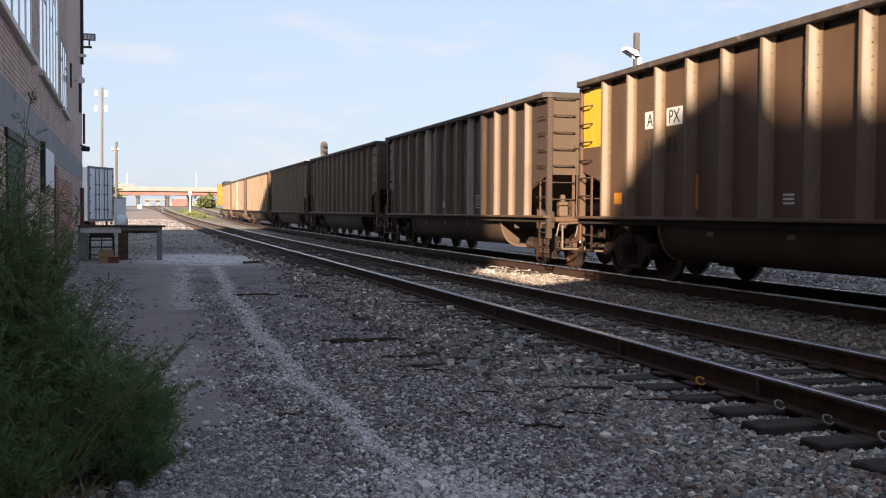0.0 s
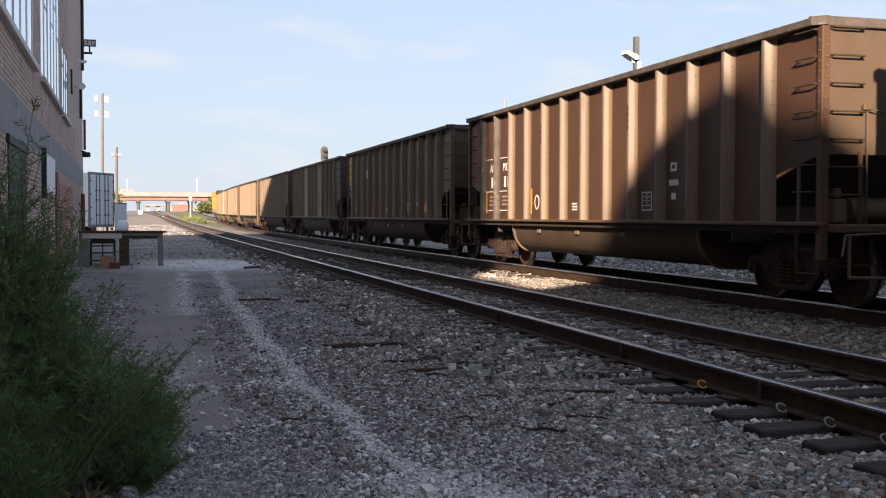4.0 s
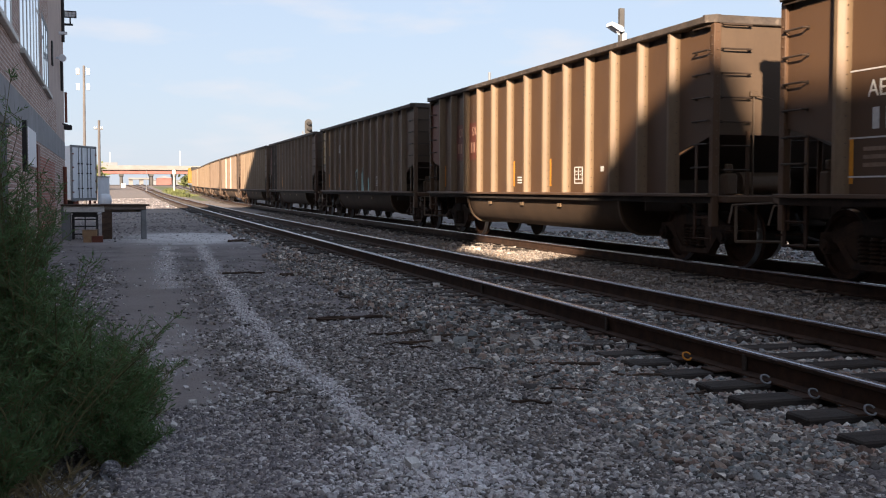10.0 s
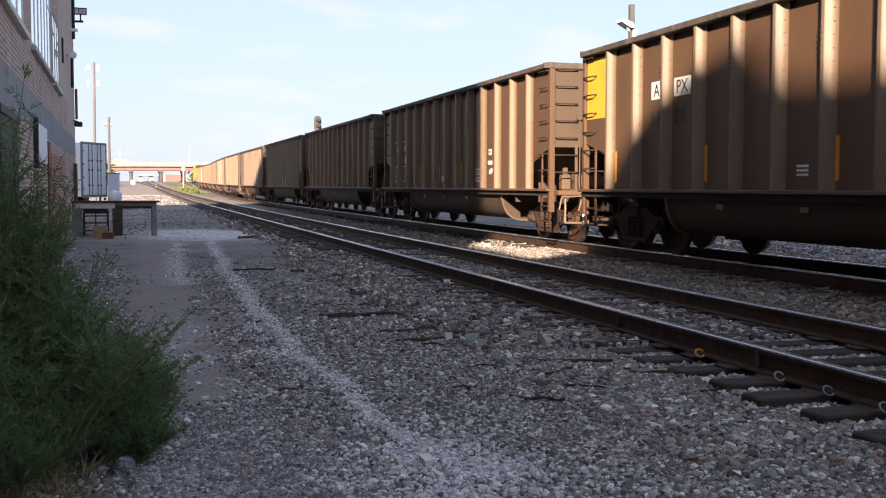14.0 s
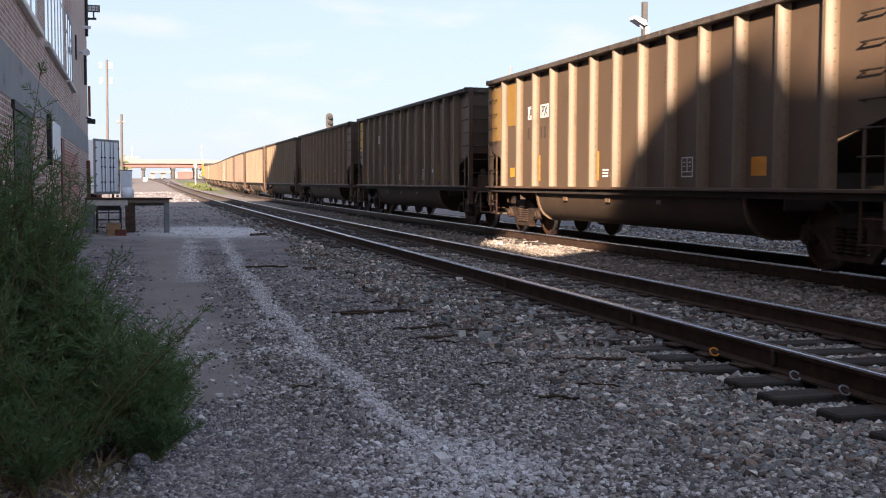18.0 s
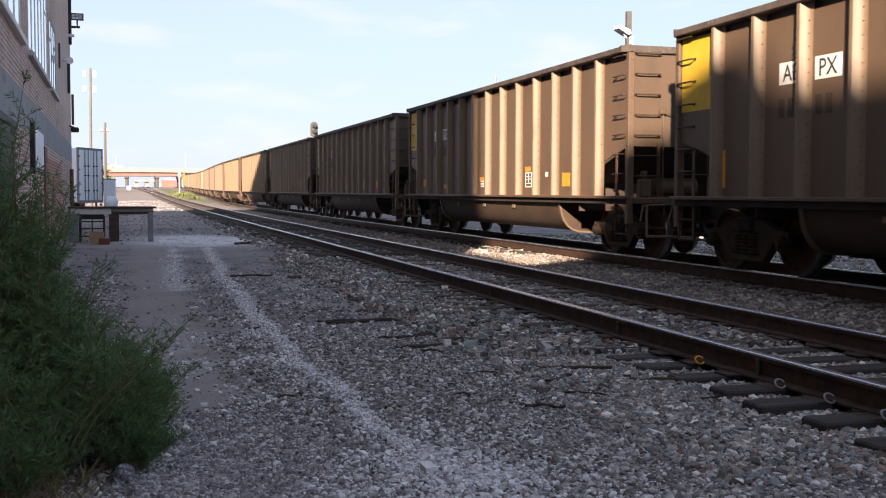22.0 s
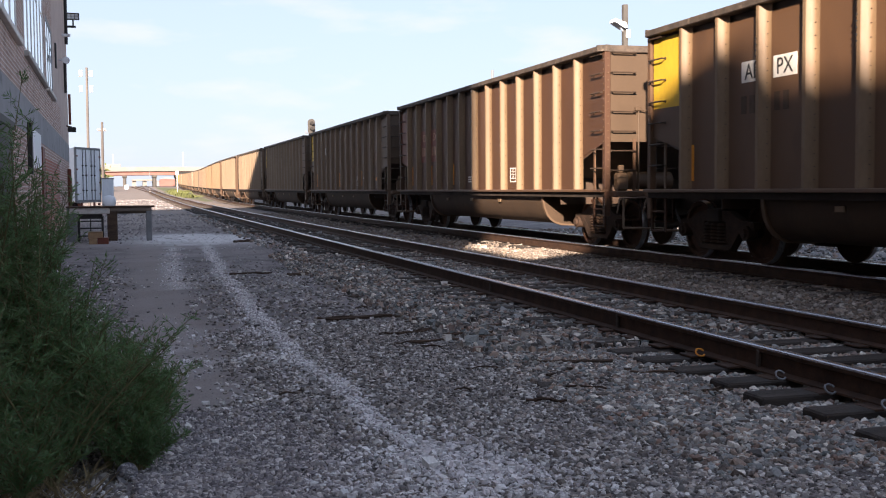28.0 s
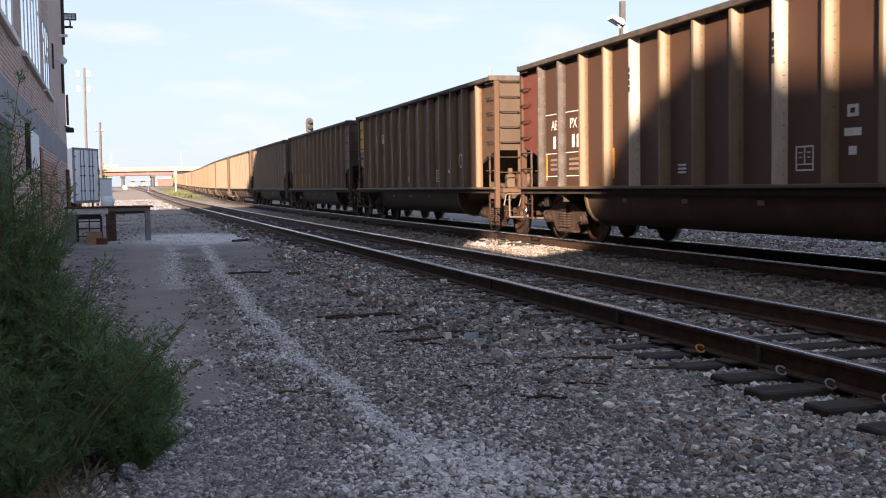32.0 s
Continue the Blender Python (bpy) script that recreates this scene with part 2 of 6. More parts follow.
CAR_RIB = rib_paint("dusty_tan_rib", (0.151, 0.102, 0.061), (0.202, 0.140, 0.087))
RIB_DIM = rib_paint("dull_brown_rib", (0.125, 0.084, 0.054), (0.180, 0.122, 0.080))
RIB_GOLD = rib_paint("golden_tan_rib", (0.153, 0.098, 0.053), (0.206, 0.133, 0.073))
RIB_PALE = rib_paint("worn_cream_rib", (0.37, 0.30, 0.22), (0.50, 0.42, 0.32))
LETTER_RED = material("faded_pink_lettering", (0.38, 0.20, 0.13), (0.50, 0.29, 0.20), 0.7, scale=6, fine=30, vary=0.05)
# grimy steel, its colour lowered further to blacken the shade beneath the cars
CAR_DARK = material("grimy_shade_underframe", (0.018, 0.014, 0.012), (0.050, 0.036, 0.027), 0.85, scale=3, fine=30, vary=0.2)
# brown lowered so that the tub stays dark in shade
BELLY = material("shade_brown_tub", (0.046, 0.028, 0.017), (0.078, 0.049, 0.029), 0.75, scale=1.3, fine=16, vary=0.15, bump=0.15)
CHORD = material("grey_brown_chord", (0.042, 0.033, 0.027), (0.105, 0.080, 0.062), 0.7, scale=4, fine=30, vary=0.15, third=(0.16, 0.125, 0.095), third_at=(0.62, 0.70))
IRON = material("dark_grab_iron", (0.030, 0.020, 0.014), (0.065, 0.042, 0.028), 0.6, 0.0, scale=6, fine=40, vary=0.15)
# frames and wheels darker than sunlit rust, to deepen the shade beneath
FRAME_RUST = material("grimy_shade_cast_steel", (0.020, 0.013, 0.009), (0.066, 0.037, 0.023), 0.8, 0.0, scale=5, fine=40, vary=0.2)
WHEEL = material("rusty_wheel", (0.034, 0.017, 0.010), (0.080, 0.038, 0.021), 0.7, 0.3, scale=8, fine=60, vary=0.15)
TREAD = material("polished_tread", (0.32, 0.32, 0.33), (0.5, 0.5, 0.5), 0.3, 1.0, scale=6, fine=60, bump=0.05, vary=0)
YELLOW = material("yellow_panel", (0.50, 0.31, 0.02), (0.62, 0.40, 0.035), 0.6, scale=1.5, fine=14, stretch=(1, 1, 0.4), vary=0.06, third=(0.45, 0.26, 0.05), third_at=(0.62, 0.8))
ORANGE = material("orange_paint", (0.55, 0.20, 0.02), (0.72, 0.30, 0.03), 0.6, scale=3, fine=20, vary=0.08)
WHITE_PAINT = material("dusty_white_paint", (0.55, 0.52, 0.47), (0.74, 0.71, 0.66), 0.65, scale=3, fine=20, vary=0.05)
BLACK_PAINT = material("black_paint", (0.018, 0.017, 0.017), (0.04, 0.037, 0.034), 0.6, scale=3, fine=20, vary=0.05)
TEAL = material("teal_spray_paint", (0.30, 0.52, 0.50), (0.42, 0.64, 0.61), 0.55, scale=2, fine=20, vary=0)
LOCO_YELLOW = material("locomotive_yellow", (0.248, 0.125, 0.018), (0.322, 0.178, 0.032), 0.45, scale=1.5, fine=14, vary=0)
GREY_PAINT = material("grey_paint", (0.16, 0.165, 0.17), (0.24, 0.245, 0.25), 0.6, scale=2, fine=20, vary=0.05)


def brick_material(name, one, two, mortar):
    """Running-bond brickwork on a wall that lies in the y-z plane, 76 mm a course."""
    m = bpy.data.materials.new(name)
    m.use_nodes = True
    n, l = m.node_tree.nodes, m.node_tree.links
    b = n["Principled BSDF"]
    tc, sep, com, br, ns, mix, bp = (n.new("ShaderNode" + k) for k in ("TexCoord", "SeparateXYZ", "CombineXYZ", "TexBrick", "TexNoise", "Mix", "Bump"))
    l.new(tc.outputs["Object"], sep.inputs[0])
    add = n.new("ShaderNodeMath")
    l.new(sep.outputs["X"], add.inputs[0])
    l.new(sep.outputs["Y"], add.inputs[1])
    l.new(add.outputs[0], com.inputs["X"])
    l.new(sep.outputs["Z"], com.inputs["Y"])
    l.new(com.outputs[0], br.inputs["Vector"])
    br.inputs["Scale"].default_value = 1.0
    br.inputs["Brick Width"].default_value, br.inputs["Row Height"].default_value, br.inputs["Mortar Size"].default_value = 0.21, 0.085, 0.009
    br.inputs["Color1"].default_value, br.inputs["Color2"].default_value, br.inputs["Mortar"].default_value = (*one, 1), (*two, 1), (*mortar, 1)
    ns.inputs["Scale"].default_value, ns.inputs["Detail"].default_value = 1.4, 9.0
    l.new(tc.outputs["Object"], ns.inputs["Vector"])
    mix.data_type, mix.blend_type = "RGBA", "OVERLAY"
    mix.inputs["Factor"].default_value = 0.5
    l.new(br.outputs["Color"], mix.inputs[6])
    l.new(ns.outputs["Fac"], mix.inputs[7])
    l.new(mix.outputs[2], b.inputs["Base Color"])
    bp.inputs["Strength"].default_value, bp.inputs["Distance"].default_value = 0.8, 0.01
    bp.invert = True
    l.new(br.outputs["Fac"], bp.inputs["Height"])
    l.new(bp.outputs["Normal"], b.inputs["Normal"])
    b.inputs["Roughness"].default_value = 0.9
    return m


BRICK = brick_material("red_brown_brick", (0.27, 0.155, 0.120), (0.43, 0.28, 0.225), (0.66, 0.59, 0.53))
BRICK_RED = brick_material("bare_red_brick", (0.30, 0.10, 0.065), (0.40, 0.15, 0.10), (0.45, 0.38, 0.33))
STUCCO = material("grey_painted_wall", (0.24, 0.235, 0.24), (0.32, 0.315, 0.32), 0.85, scale=1.2, fine=25, vary=0, bump=0.25, third=(0.13, 0.125, 0.125))
PLASTER = material("pinkish_plaster", (0.42, 0.33, 0.29), (0.54, 0.43, 0.38), 0.9, scale=0.9, fine=20, vary=0, bump=0.25, third=(0.34, 0.27, 0.24))
SILL = material("painted_sill", (0.55, 0.53, 0.49), (0.74, 0.71, 0.66), 0.8, scale=5, fine=40)
CONCRETE = material("pale_concrete", (0.19, 0.178, 0.165), (0.26, 0.243, 0.225), 0.9, scale=0.4, fine=6, vary=0.05)
# less than half as bright as the deck's concrete
CONCRETE_DARK = material("dark_concrete", (0.060, 0.056, 0.052), (0.10, 0.093, 0.086), 0.9, scale=0.5, fine=6, vary=0.05)
GIRDER = material("rust_red_girder", (0.20, 0.085, 0.07), (0.27, 0.125, 0.105), 0.7, scale=0.6, fine=8, vary=0.05)
WOOD = material("grey_weathered_wood", (0.12, 0.095, 0.075), (0.27, 0.22, 0.18), 0.9, scale=3, fine=35, stretch=(0.5, 4, 4), bump=0.5)
BARK = material("wet_bark", (0.035, 0.024, 0.017), (0.10, 0.065, 0.045), 0.9, scale=5, fine=40, stretch=(0.5, 3, 3), bump=0.5)
POLE_WOOD = material("pole_wood", (0.085, 0.075, 0.070), (0.135, 0.120, 0.110), 0.9, scale=2, fine=25, stretch=(4, 4, 0.4), bump=0.3)
TRAILER_WHITE = material("dirty_white_trailer", (0.70, 0.72, 0.75), (0.82, 0.84, 0.86), 0.5, scale=1.0, fine=12, vary=0.04, stretch=(1, 1, 0.3))
LEAF = material("dark_green_leaf", (0.094, 0.162, 0.075), (0.169, 0.263, 0.124), 0.7, scale=2.5, fine=20, bump=0, vary=0.2)


def let_light_through(m, share, tint):
    """Thin leaves: part of the light passes through them."""
    n, l = m.node_tree.nodes, m.node_tree.links
    out, b = n["Material Output"], n["Principled BSDF"]
    tr, mix = n.new("ShaderNodeBsdfTranslucent"), n.new("ShaderNodeMixShader")
    tr.inputs["Color"].default_value = (*tint, 1)
    mix.inputs[0].default_value = share
    l.new(b.outputs[0], mix.inputs[1])
    l.new(tr.outputs[0], mix.inputs[2])
    l.new(mix.outputs[0], out.inputs["Surface"])


let_light_through(LEAF, 0.35, (0.12, 0.22, 0.06))
LEAF_FAR = material("sunlit_foliage", (0.085, 0.10, 0.035), (0.16, 0.17, 0.06), 0.8, scale=0.5, fine=5, bump=0, vary=0.2)
STEM = material("brown_green_stem", (0.10, 0.10, 0.04), (0.17, 0.15, 0.07), 0.8, scale=6, fine=30, vary=0.2)


def glass_material():
    m = bpy.data.materials.new("window_glass")
    m.use_nodes = True
    b = m.node_tree.nodes["Principled BSDF"]
    b.inputs["Base Color"].default_value = (0.84, 0.88, 0.92, 1)
    b.inputs["Roughness"].default_value, b.inputs["Metallic"].default_value = 0.05, 1.0
    return m


GLASS = glass_material()

# ---- mesh helpers ----


class Form:
    """Gathers simple solids into one mesh."""

    def __init__(self):
        self.v, self.f = [], []

    def add(self, verts, faces):
        k = len(self.v)
        self.v += [tuple(p) for p in verts]
        self.f += [tuple(i + k for i in f) for f in faces]
        return self

    def box(self, x0, y0, z0, x1, y1, z1):
        p = [(x, y, z) for z in (z0, z1) for y in (y0, y1) for x in (x0, x1)]
        return self.add(p, [(0, 2, 3, 1), (4, 5, 7, 6), (0, 1, 5, 4), (2, 6, 7, 3), (0, 4, 6, 2), (1, 3, 7, 5)])

    def slab(self, x0, y0, z0, x1, y1, z1, b=0.01):
        """A box with bevelled edges."""
        bm = bmesh.new()
        bmesh.ops.create_cube(bm, size=1.0)
        for w in bm.verts:
            w.co = Vector(((x0 + x1) / 2 + w.co.x * (x1 - x0), (y0 + y1) / 2 + w.co.y * (y1 - y0), (z0 + z1) / 2 + w.co.z * (z1 - z0)))
        bmesh.ops.bevel(bm, geom=bm.edges[:], offset=b, segments=1, affect="EDGES")
        bm.verts.index_update()
        self.add([w.co for w in bm.verts], [[w.index for w in f.verts] for f in bm.faces])
        bm.free()
        return self

    def prism(self, profile, axis, a, b):
        """A closed outline of (u, w) pairs drawn out from a to b along x, y or z."""
        put = {"x": lambda u, w, k: (k, u, w), "y": lambda u, w, k: (u, k, w), "z": lambda u, w, k: (u, w, k)}[axis]
        n = len(profile)
        verts = [put(u, w, a) for u, w in profile] + [put(u, w, b) for u, w in profile]
        faces = [(i, (i + 1) % n, n + (i + 1) % n, n + i) for i in range(n)] + [tuple(range(n))[::-1], tuple(range(n, 2 * n))]
        return self.add(verts, faces)

    def rod(self, p0, p1, r0, n=8, r1=None):
        p0, p1 = Vector(p0), Vector(p1)
        d = (p1 - p0).normalized()
        s = d.orthogonal().normalized()
        t = d.cross(s)
        r1 = r0 if r1 is None else r1
        ring = [s * math.cos(2 * math.pi * i / n) + t * math.sin(2 * math.pi * i / n) for i in range(n)]
        verts = [p0 + q * r0 for q in ring] + [p1 + q * r1 for q in ring]
        faces = [(i, (i + 1) % n, n + (i + 1) % n, n + i) for i in range(n)] + [tuple(range(n))[::-1], tuple(range(n, 2 * n))]
        return self.add(verts, faces)

    def lathe(self, profile, axis_at, n=24, axis="x", caps=True):
        """An outline of (along, radius) pairs turned round an axis through axis_at."""
        c = Vector(axis_at)
        k = len(profile)
        verts = []
        for i in range(n):
            a = 2 * math.pi * i / n
            for u, r in profile:
                p = (u, r * math.cos(a), r * math.sin(a)) if axis == "x" else (r * math.cos(a), r * math.sin(a), u)
                verts.append(c + Vector(p))
        faces = [(i * k + j, i * k + j + 1, ((i + 1) % n) * k + j + 1, ((i + 1) % n) * k + j) for i in range(n) for j in range(k - 1)]
        if caps:
            faces += [tuple(i * k for i in range(n))[::-1], tuple(i * k + k - 1 for i in range(n))]
        return self.add(verts, faces)

    def mesh(self, name, mat, smooth=False):
        me = bpy.data.meshes.new(name)
        me.from_pydata(self.v, [], self.f)
        bm = bmesh.new()
        bm.from_mesh(me)
        bmesh.ops.recalc_face_normals(bm, faces=bm.faces[:])
        bm.to_mesh(me)
        bm.free()
        if mat:
            me.materials.append(mat)
        if smooth:
            me.polygons.foreach_set("use_smooth", [True] * len(me.polygons))
            me.set_sharp_from_angle(angle=radians(35))
        return me


def part(name, form, mat, parent, label="", smooth=False):
    ob = new(name, form.mesh(name, mat, smooth) if isinstance(form, Form) else form)
    ob.parent = parent
    return tagged(ob, label)


def thing(name, label, category, m=None, group="", kind=""):
    ob = new(name)
    ob.empty_display_size = 0.2
    ob.matrix_basis = m or Matrix()
    return tagged(ob, label, category, group, kind)


def solid(name, form, mat, label="", category="", m=None, group="", kind="", smooth=False):
    ob = new(name, form.mesh(name, mat, smooth))
    ob.matrix_basis = m or Matrix()
    return tagged(ob, label, category, group, kind)


def text_mesh(words, size, mat):
    """Lettering in the built-in font, turned into a mesh that faces +z."""
    cu = bpy.data.curves.new("letters", "FONT")
    cu.body, cu.size, cu.extrude, cu.align_x = words, size, 0.002, "CENTER"
    ob = bpy.data.objects.new("letters", cu)
    scene.collection.objects.link(ob)
    me = bpy.data.meshes.new_from_object(ob.evaluated_get(bpy.context.evaluated_depsgraph_get()))
    bpy.data.objects.remove(ob)
    me.materials.clear()
    me.materials.append(mat)
    return me


# ---- the lie of the land ----
TRACK_1, TRACK_2, RAIL_TOP = 5.06, 9.53, 0.20
BEND = [(-200, 0.0), (20, 0.0), (54, -0.15), (90, -0.22), (106, 0.05), (122, 0.62), (157, 1.80), (197, 2.70), (253, 3.75), (303, 4.60), (420, 6.4)]


def rise(y):
    """Height of the ground along the tracks."""
    y = max(0.0, y)
    return 2.42e-5 * y * y if y < 330 else 2.635 + (1 - math.exp(-(y - 330) / 60)) * 0.9


def offset_2(y):
    """Sideways course of the train's track: straight, then a slight bend to the right."""
    for (a, p), (b, q) in zip(BEND, BEND[1:]):
        if y <= b:
            k = (y - a) / (b - a)
            return p + (q - p) * k
    return BEND[-1][1]


def course_2(y):
    s = sum(offset_2(y + d) for d in (-12, -6, 0, 6, 12)) / 5
    return TRACK_2 + s


def course_1(y):
    return TRACK_1 + (sum(max(-0.24, -0.0045 * max(0, y + d - 20)) for d in (-8, 0, 8)) / 3)


# ---- ground ----


STRIPE = [(1.9, 3.5), (1.62, 4.6), (1.38, 5.8), (1.33, 7.05), (1.28, 8.9), (1.31, 12.5), (1.50, 19.0), (1.82, 27.2), (2.3, 31.0)]
LANE = [(0.75, 3.0), (0.62, 9.0), (0.60, 14.0), (0.75, 20.0), (1.02, 27.4), (1.5, 30.5)]


def along(line, y):
    for (xa, ya), (xb, yb) in zip(line, line[1:]):
        if ya <= y <= yb:
            return xa + (xb - xa) * (y - ya) / (yb - ya)
    return None


def wob(x, y, s, k=0.0):
    return noise.noise(Vector((x * s, y * s, k)))


def dust_at(x, y):
    """Pale crushed stone: the old wheel mark, the puddle's dried edge and a spill."""
    d = 0.0
    c = along(STRIPE, y)
    if c is not None:
        d = max(d, 1.1 * math.exp(-((x - c + 0.06 * wob(x, y, 0.9)) / (0.045 + 0.0020 * y)) ** 2) * (0.75 + 0.6 * wob(x, y, 3)))
    c = along(LANE, y)
    if c is not None and y > 15:
        d = max(d, 0.7 * math.exp(-((x - c) / 0.16) ** 2) * (0.5 + 0.9 * wob(x, y, 1.3)))
    d = max(d, 2.6 * math.exp(-(((x - 1.85) / 1.7) ** 2 + ((y - 31.0) / 2.7) ** 2) * 1.1) * (0.75 + 0.6 * wob(x, y, 1.2)))
    d = max(d, 1.05 * math.exp(-(((x - 1.42) / 0.50) ** 2 + ((y - 4.5) / 0.85) ** 2)) * (0.6 + 1.0 * wob(x, y, 2.2)))
    d = max(d, 0.5 * math.exp(-(((x - 0.75) / 0.5) ** 2 + ((y - 9.5) / 1.6) ** 2)) * (0.3 + 1.4 * wob(x, y, 2.0, 5)))
    return min(1.0, max(0.0, d))


def mud_at(x, y):
    """Smooth packed dirt of the lane beside the wall."""
    lane = 1.7 * math.exp(-((x - 0.36) / 0.46) ** 2) * min(1, max(0, (y - 6.1) / 1.2)) * (0.75 + 0.5 * wob(x, y, 0.8, 9))
    yard = min(1.0, max(0.0, (y - 20) / 8)) * (0.5 + 0.7 * wob(x, y, 0.6, 3)) if x < 3.2 else 0.0
    return min(1.0, max(0.0, lane, yard))


def ground_z(x, y):
    z = rise(y)
    if min(abs(x - course_1(y)), abs(x - course_2(y))) < 1.7:
        return z - 0.035
    far = min(1.0, max(0.0, (80 - abs(y)) / 60)) if abs(x) < 30 else 0.0
    return z - 0.03 + far * (0.05 * wob(x, y, 0.35) + 0.02 * wob(x, y, 1.3, 4))


def make_ground():
    xs = [-900, -400, -150, -60, -25, -12, -8, -6, -4, -3] + [x * 0.14 - 2.5 for x in range(0, 48)] + [4.3 + 0.4 * k for k in range(26)] + [15, 16, 18, 20, 23, 26, 30, 40, 60, 120, 300, 900]
    ys = [-300, -120, -50, -20, -8, -2, 0, 1, 2] + [3 + y * 0.14 for y in range(0, 100)] + [17.1 + 0.4 * k for k in range(70)] + [46 + 3 * k for k in range(52)] + [205, 220, 240, 260, 280, 300, 330, 360, 420, 600, 1200, 2500]
    verts, faces, tone = [], [], {"dust": [], "mud": [], "earth": [], "grass": []}
    for y in ys:
        for x in xs:
            verts.append((x, y, ground_z(x, y)))
            near = -4 < x < 12 and 2 < y < 64
            tone["dust"].append(dust_at(x, y) if near else 0.0)
            tone["mud"].append(mud_at(x, y) if near else 0.0)
            e = min(1.0, max(0.0, (y - 38) / 20)) * (0.8 + 0.4 * wob(x, y, 0.08))
            tone["earth"].append(e if abs(x - course_2(y)) > 1.8 and abs(x - course_1(y)) > 1.6 else 0.35 * e)
            g = 0.0
            if 110 < y < 330 and TRACK_1 + 2.2 < x < course_2(y) - 1.6:
                g = 0.9 + 0.6 * wob(x, y, 0.2)
            if y > 120 and (x < -6 or x > course_2(y) + 4):
                g = 0.75 + 0.8 * wob(x, y, 0.04)
            tone["grass"].append(min(1.0, max(0.0, g)))
    n = len(xs)
    for j in range(len(ys) - 1):
        for i in range(n - 1):
            faces.append((j * n + i, j * n + i + 1, (j + 1) * n + i + 1, (j + 1) * n + i))
    ob = solid("ground", Form().add(verts, faces), GROUND, "grey gravel rail yard with a worn dirt lane", "ground", kind="structure", smooth=True)
    for name, values in tone.items():
        ob.data.attributes.new(name, "FLOAT", "POINT").data.foreach_set("value", values)
    return ob


make_ground()


def rail_form(course, side, y0, y1, step, head):
    """One rail: web and foot, or the head alone, swept along its course."""
    foot = [(-0.07, 0.0), (0.07, 0.0), (0.07, 0.014), (0.012, 0.03), (0.012, 0.128), (0.034, 0.136), (0.036, 0.160), (-0.036, 0.160), (-0.034, 0.136), (-0.012, 0.128), (-0.012, 0.03), (-0.07, 0.014)]
    cap = [(-0.036, 0.160), (0.036, 0.160), (0.034, 0.172), (0.026, 0.178), (-0.026, 0.178), (-0.034, 0.172)]
    prof = cap if head else foot
    n, verts, faces = len(prof), [], []
    ys = []
    y = y0
    while y < y1 + 0.01:
        ys.append(y)
        y += step if y < 60 else step * 2
    for y in ys:
        for u, w in prof:
            verts.append((course(y) + side + u, y, rise(y) + RAIL_TOP - 0.178 + w))
    for j in range(len(ys) - 1):
        for i in range(n):
            faces.append((j * n + i, j * n + (i + 1) % n, (j + 1) * n + (i + 1) % n, (j + 1) * n + i))
    return Form().add(verts, faces)


def make_track(course, label):
    t = thing("railway_track", label, "track", kind="structure")
    for side in (-0.755, 0.755):
        r = part("rail", rail_form(course, side, -40, 420, 3, False), STEEL_RUST, t)
        part("rail_head", rail_form(course, side, -40, 420, 3, True), RAIL_HEAD, r, "rail head polished by wheels", smooth=True)
    return t


track_1 = make_track(course_1, "empty railway track with rusty rails")
track_2 = make_track(course_2, "railway track under the coal train")

tie_me = Form().slab(-1.3, -0.115, -0.16, 1.3, 0.115, 0.0, 0.012).mesh("tie", TIE)
rng = random.Random(5)
for tr, course, far in ((track_1, course_1, 78), (track_2, course_2, 60)):
    rest = Form()
    y = -10.0
    while y < 200:
        m = pose(course(y) + rng.uniform(-0.05, 0.05), y + rng.uniform(-0.03, 0.03), rise(y) + 0.014 + rng.uniform(-0.014, 0.010), rng.uniform(-0.6, 0.6), rng.uniform(-0.4, 0.4), rng.uniform(-1.3, 1.3))
        if y < far:
            ob = new("tie", tie_me)
            ob.parent = tr
            ob.matrix_basis = m
        else:
            c = m.translation
            rest.box(c.x - 1.3, c.y - 0.115, c.z - 0.16, c.x + 1.3, c.y + 0.115, c.z)
        y += 0.53
    tagged(part("distant_ties", rest, TIE, tr), kind="stuff")

# ---- the coal train ----
PITCH, BODY, CENTRE = 16.18, 14.5, 7.16
HALF, PANEL = 1.61, 1.495
Z_SILL, Z_TOP = 1.06, 3.58
RIBS = [-BODY / 2 + 1.15 + i * (BODY - 2.30) / 12 for i in range(13)]
L2 = BODY / 2
END_LOW = 1.92


def rib_profile(sx):
    """A hat-shaped rib whose flanks run out into the side sheet in a hollow curve."""
    half = [(0.115, 0.030), (0.106, 0.040), (0.060, 0.060), (0.026, 0.082), (0.009, 0.108), (0.002, 0.140), (-0.002, 0.165)]
    pts = [(d, -y) for d, y in half[::-1]] + half
    return [(sx * (PANEL + d), y) for d, y in pts]


def rung(p0, p1, back, r=0.013):
    """A straight grab bar with both ends bent back to the sheet."""
    p0, p1, back = Vector(p0), Vector(p1), Vector(back)
    f = Form().rod(p0, p1, r, 6)
    for p in (p0, p1):
        f.rod(p, p + back, r, 5).rod(p + back * 0.9, p + back, r * 1.9, 6)
    return f


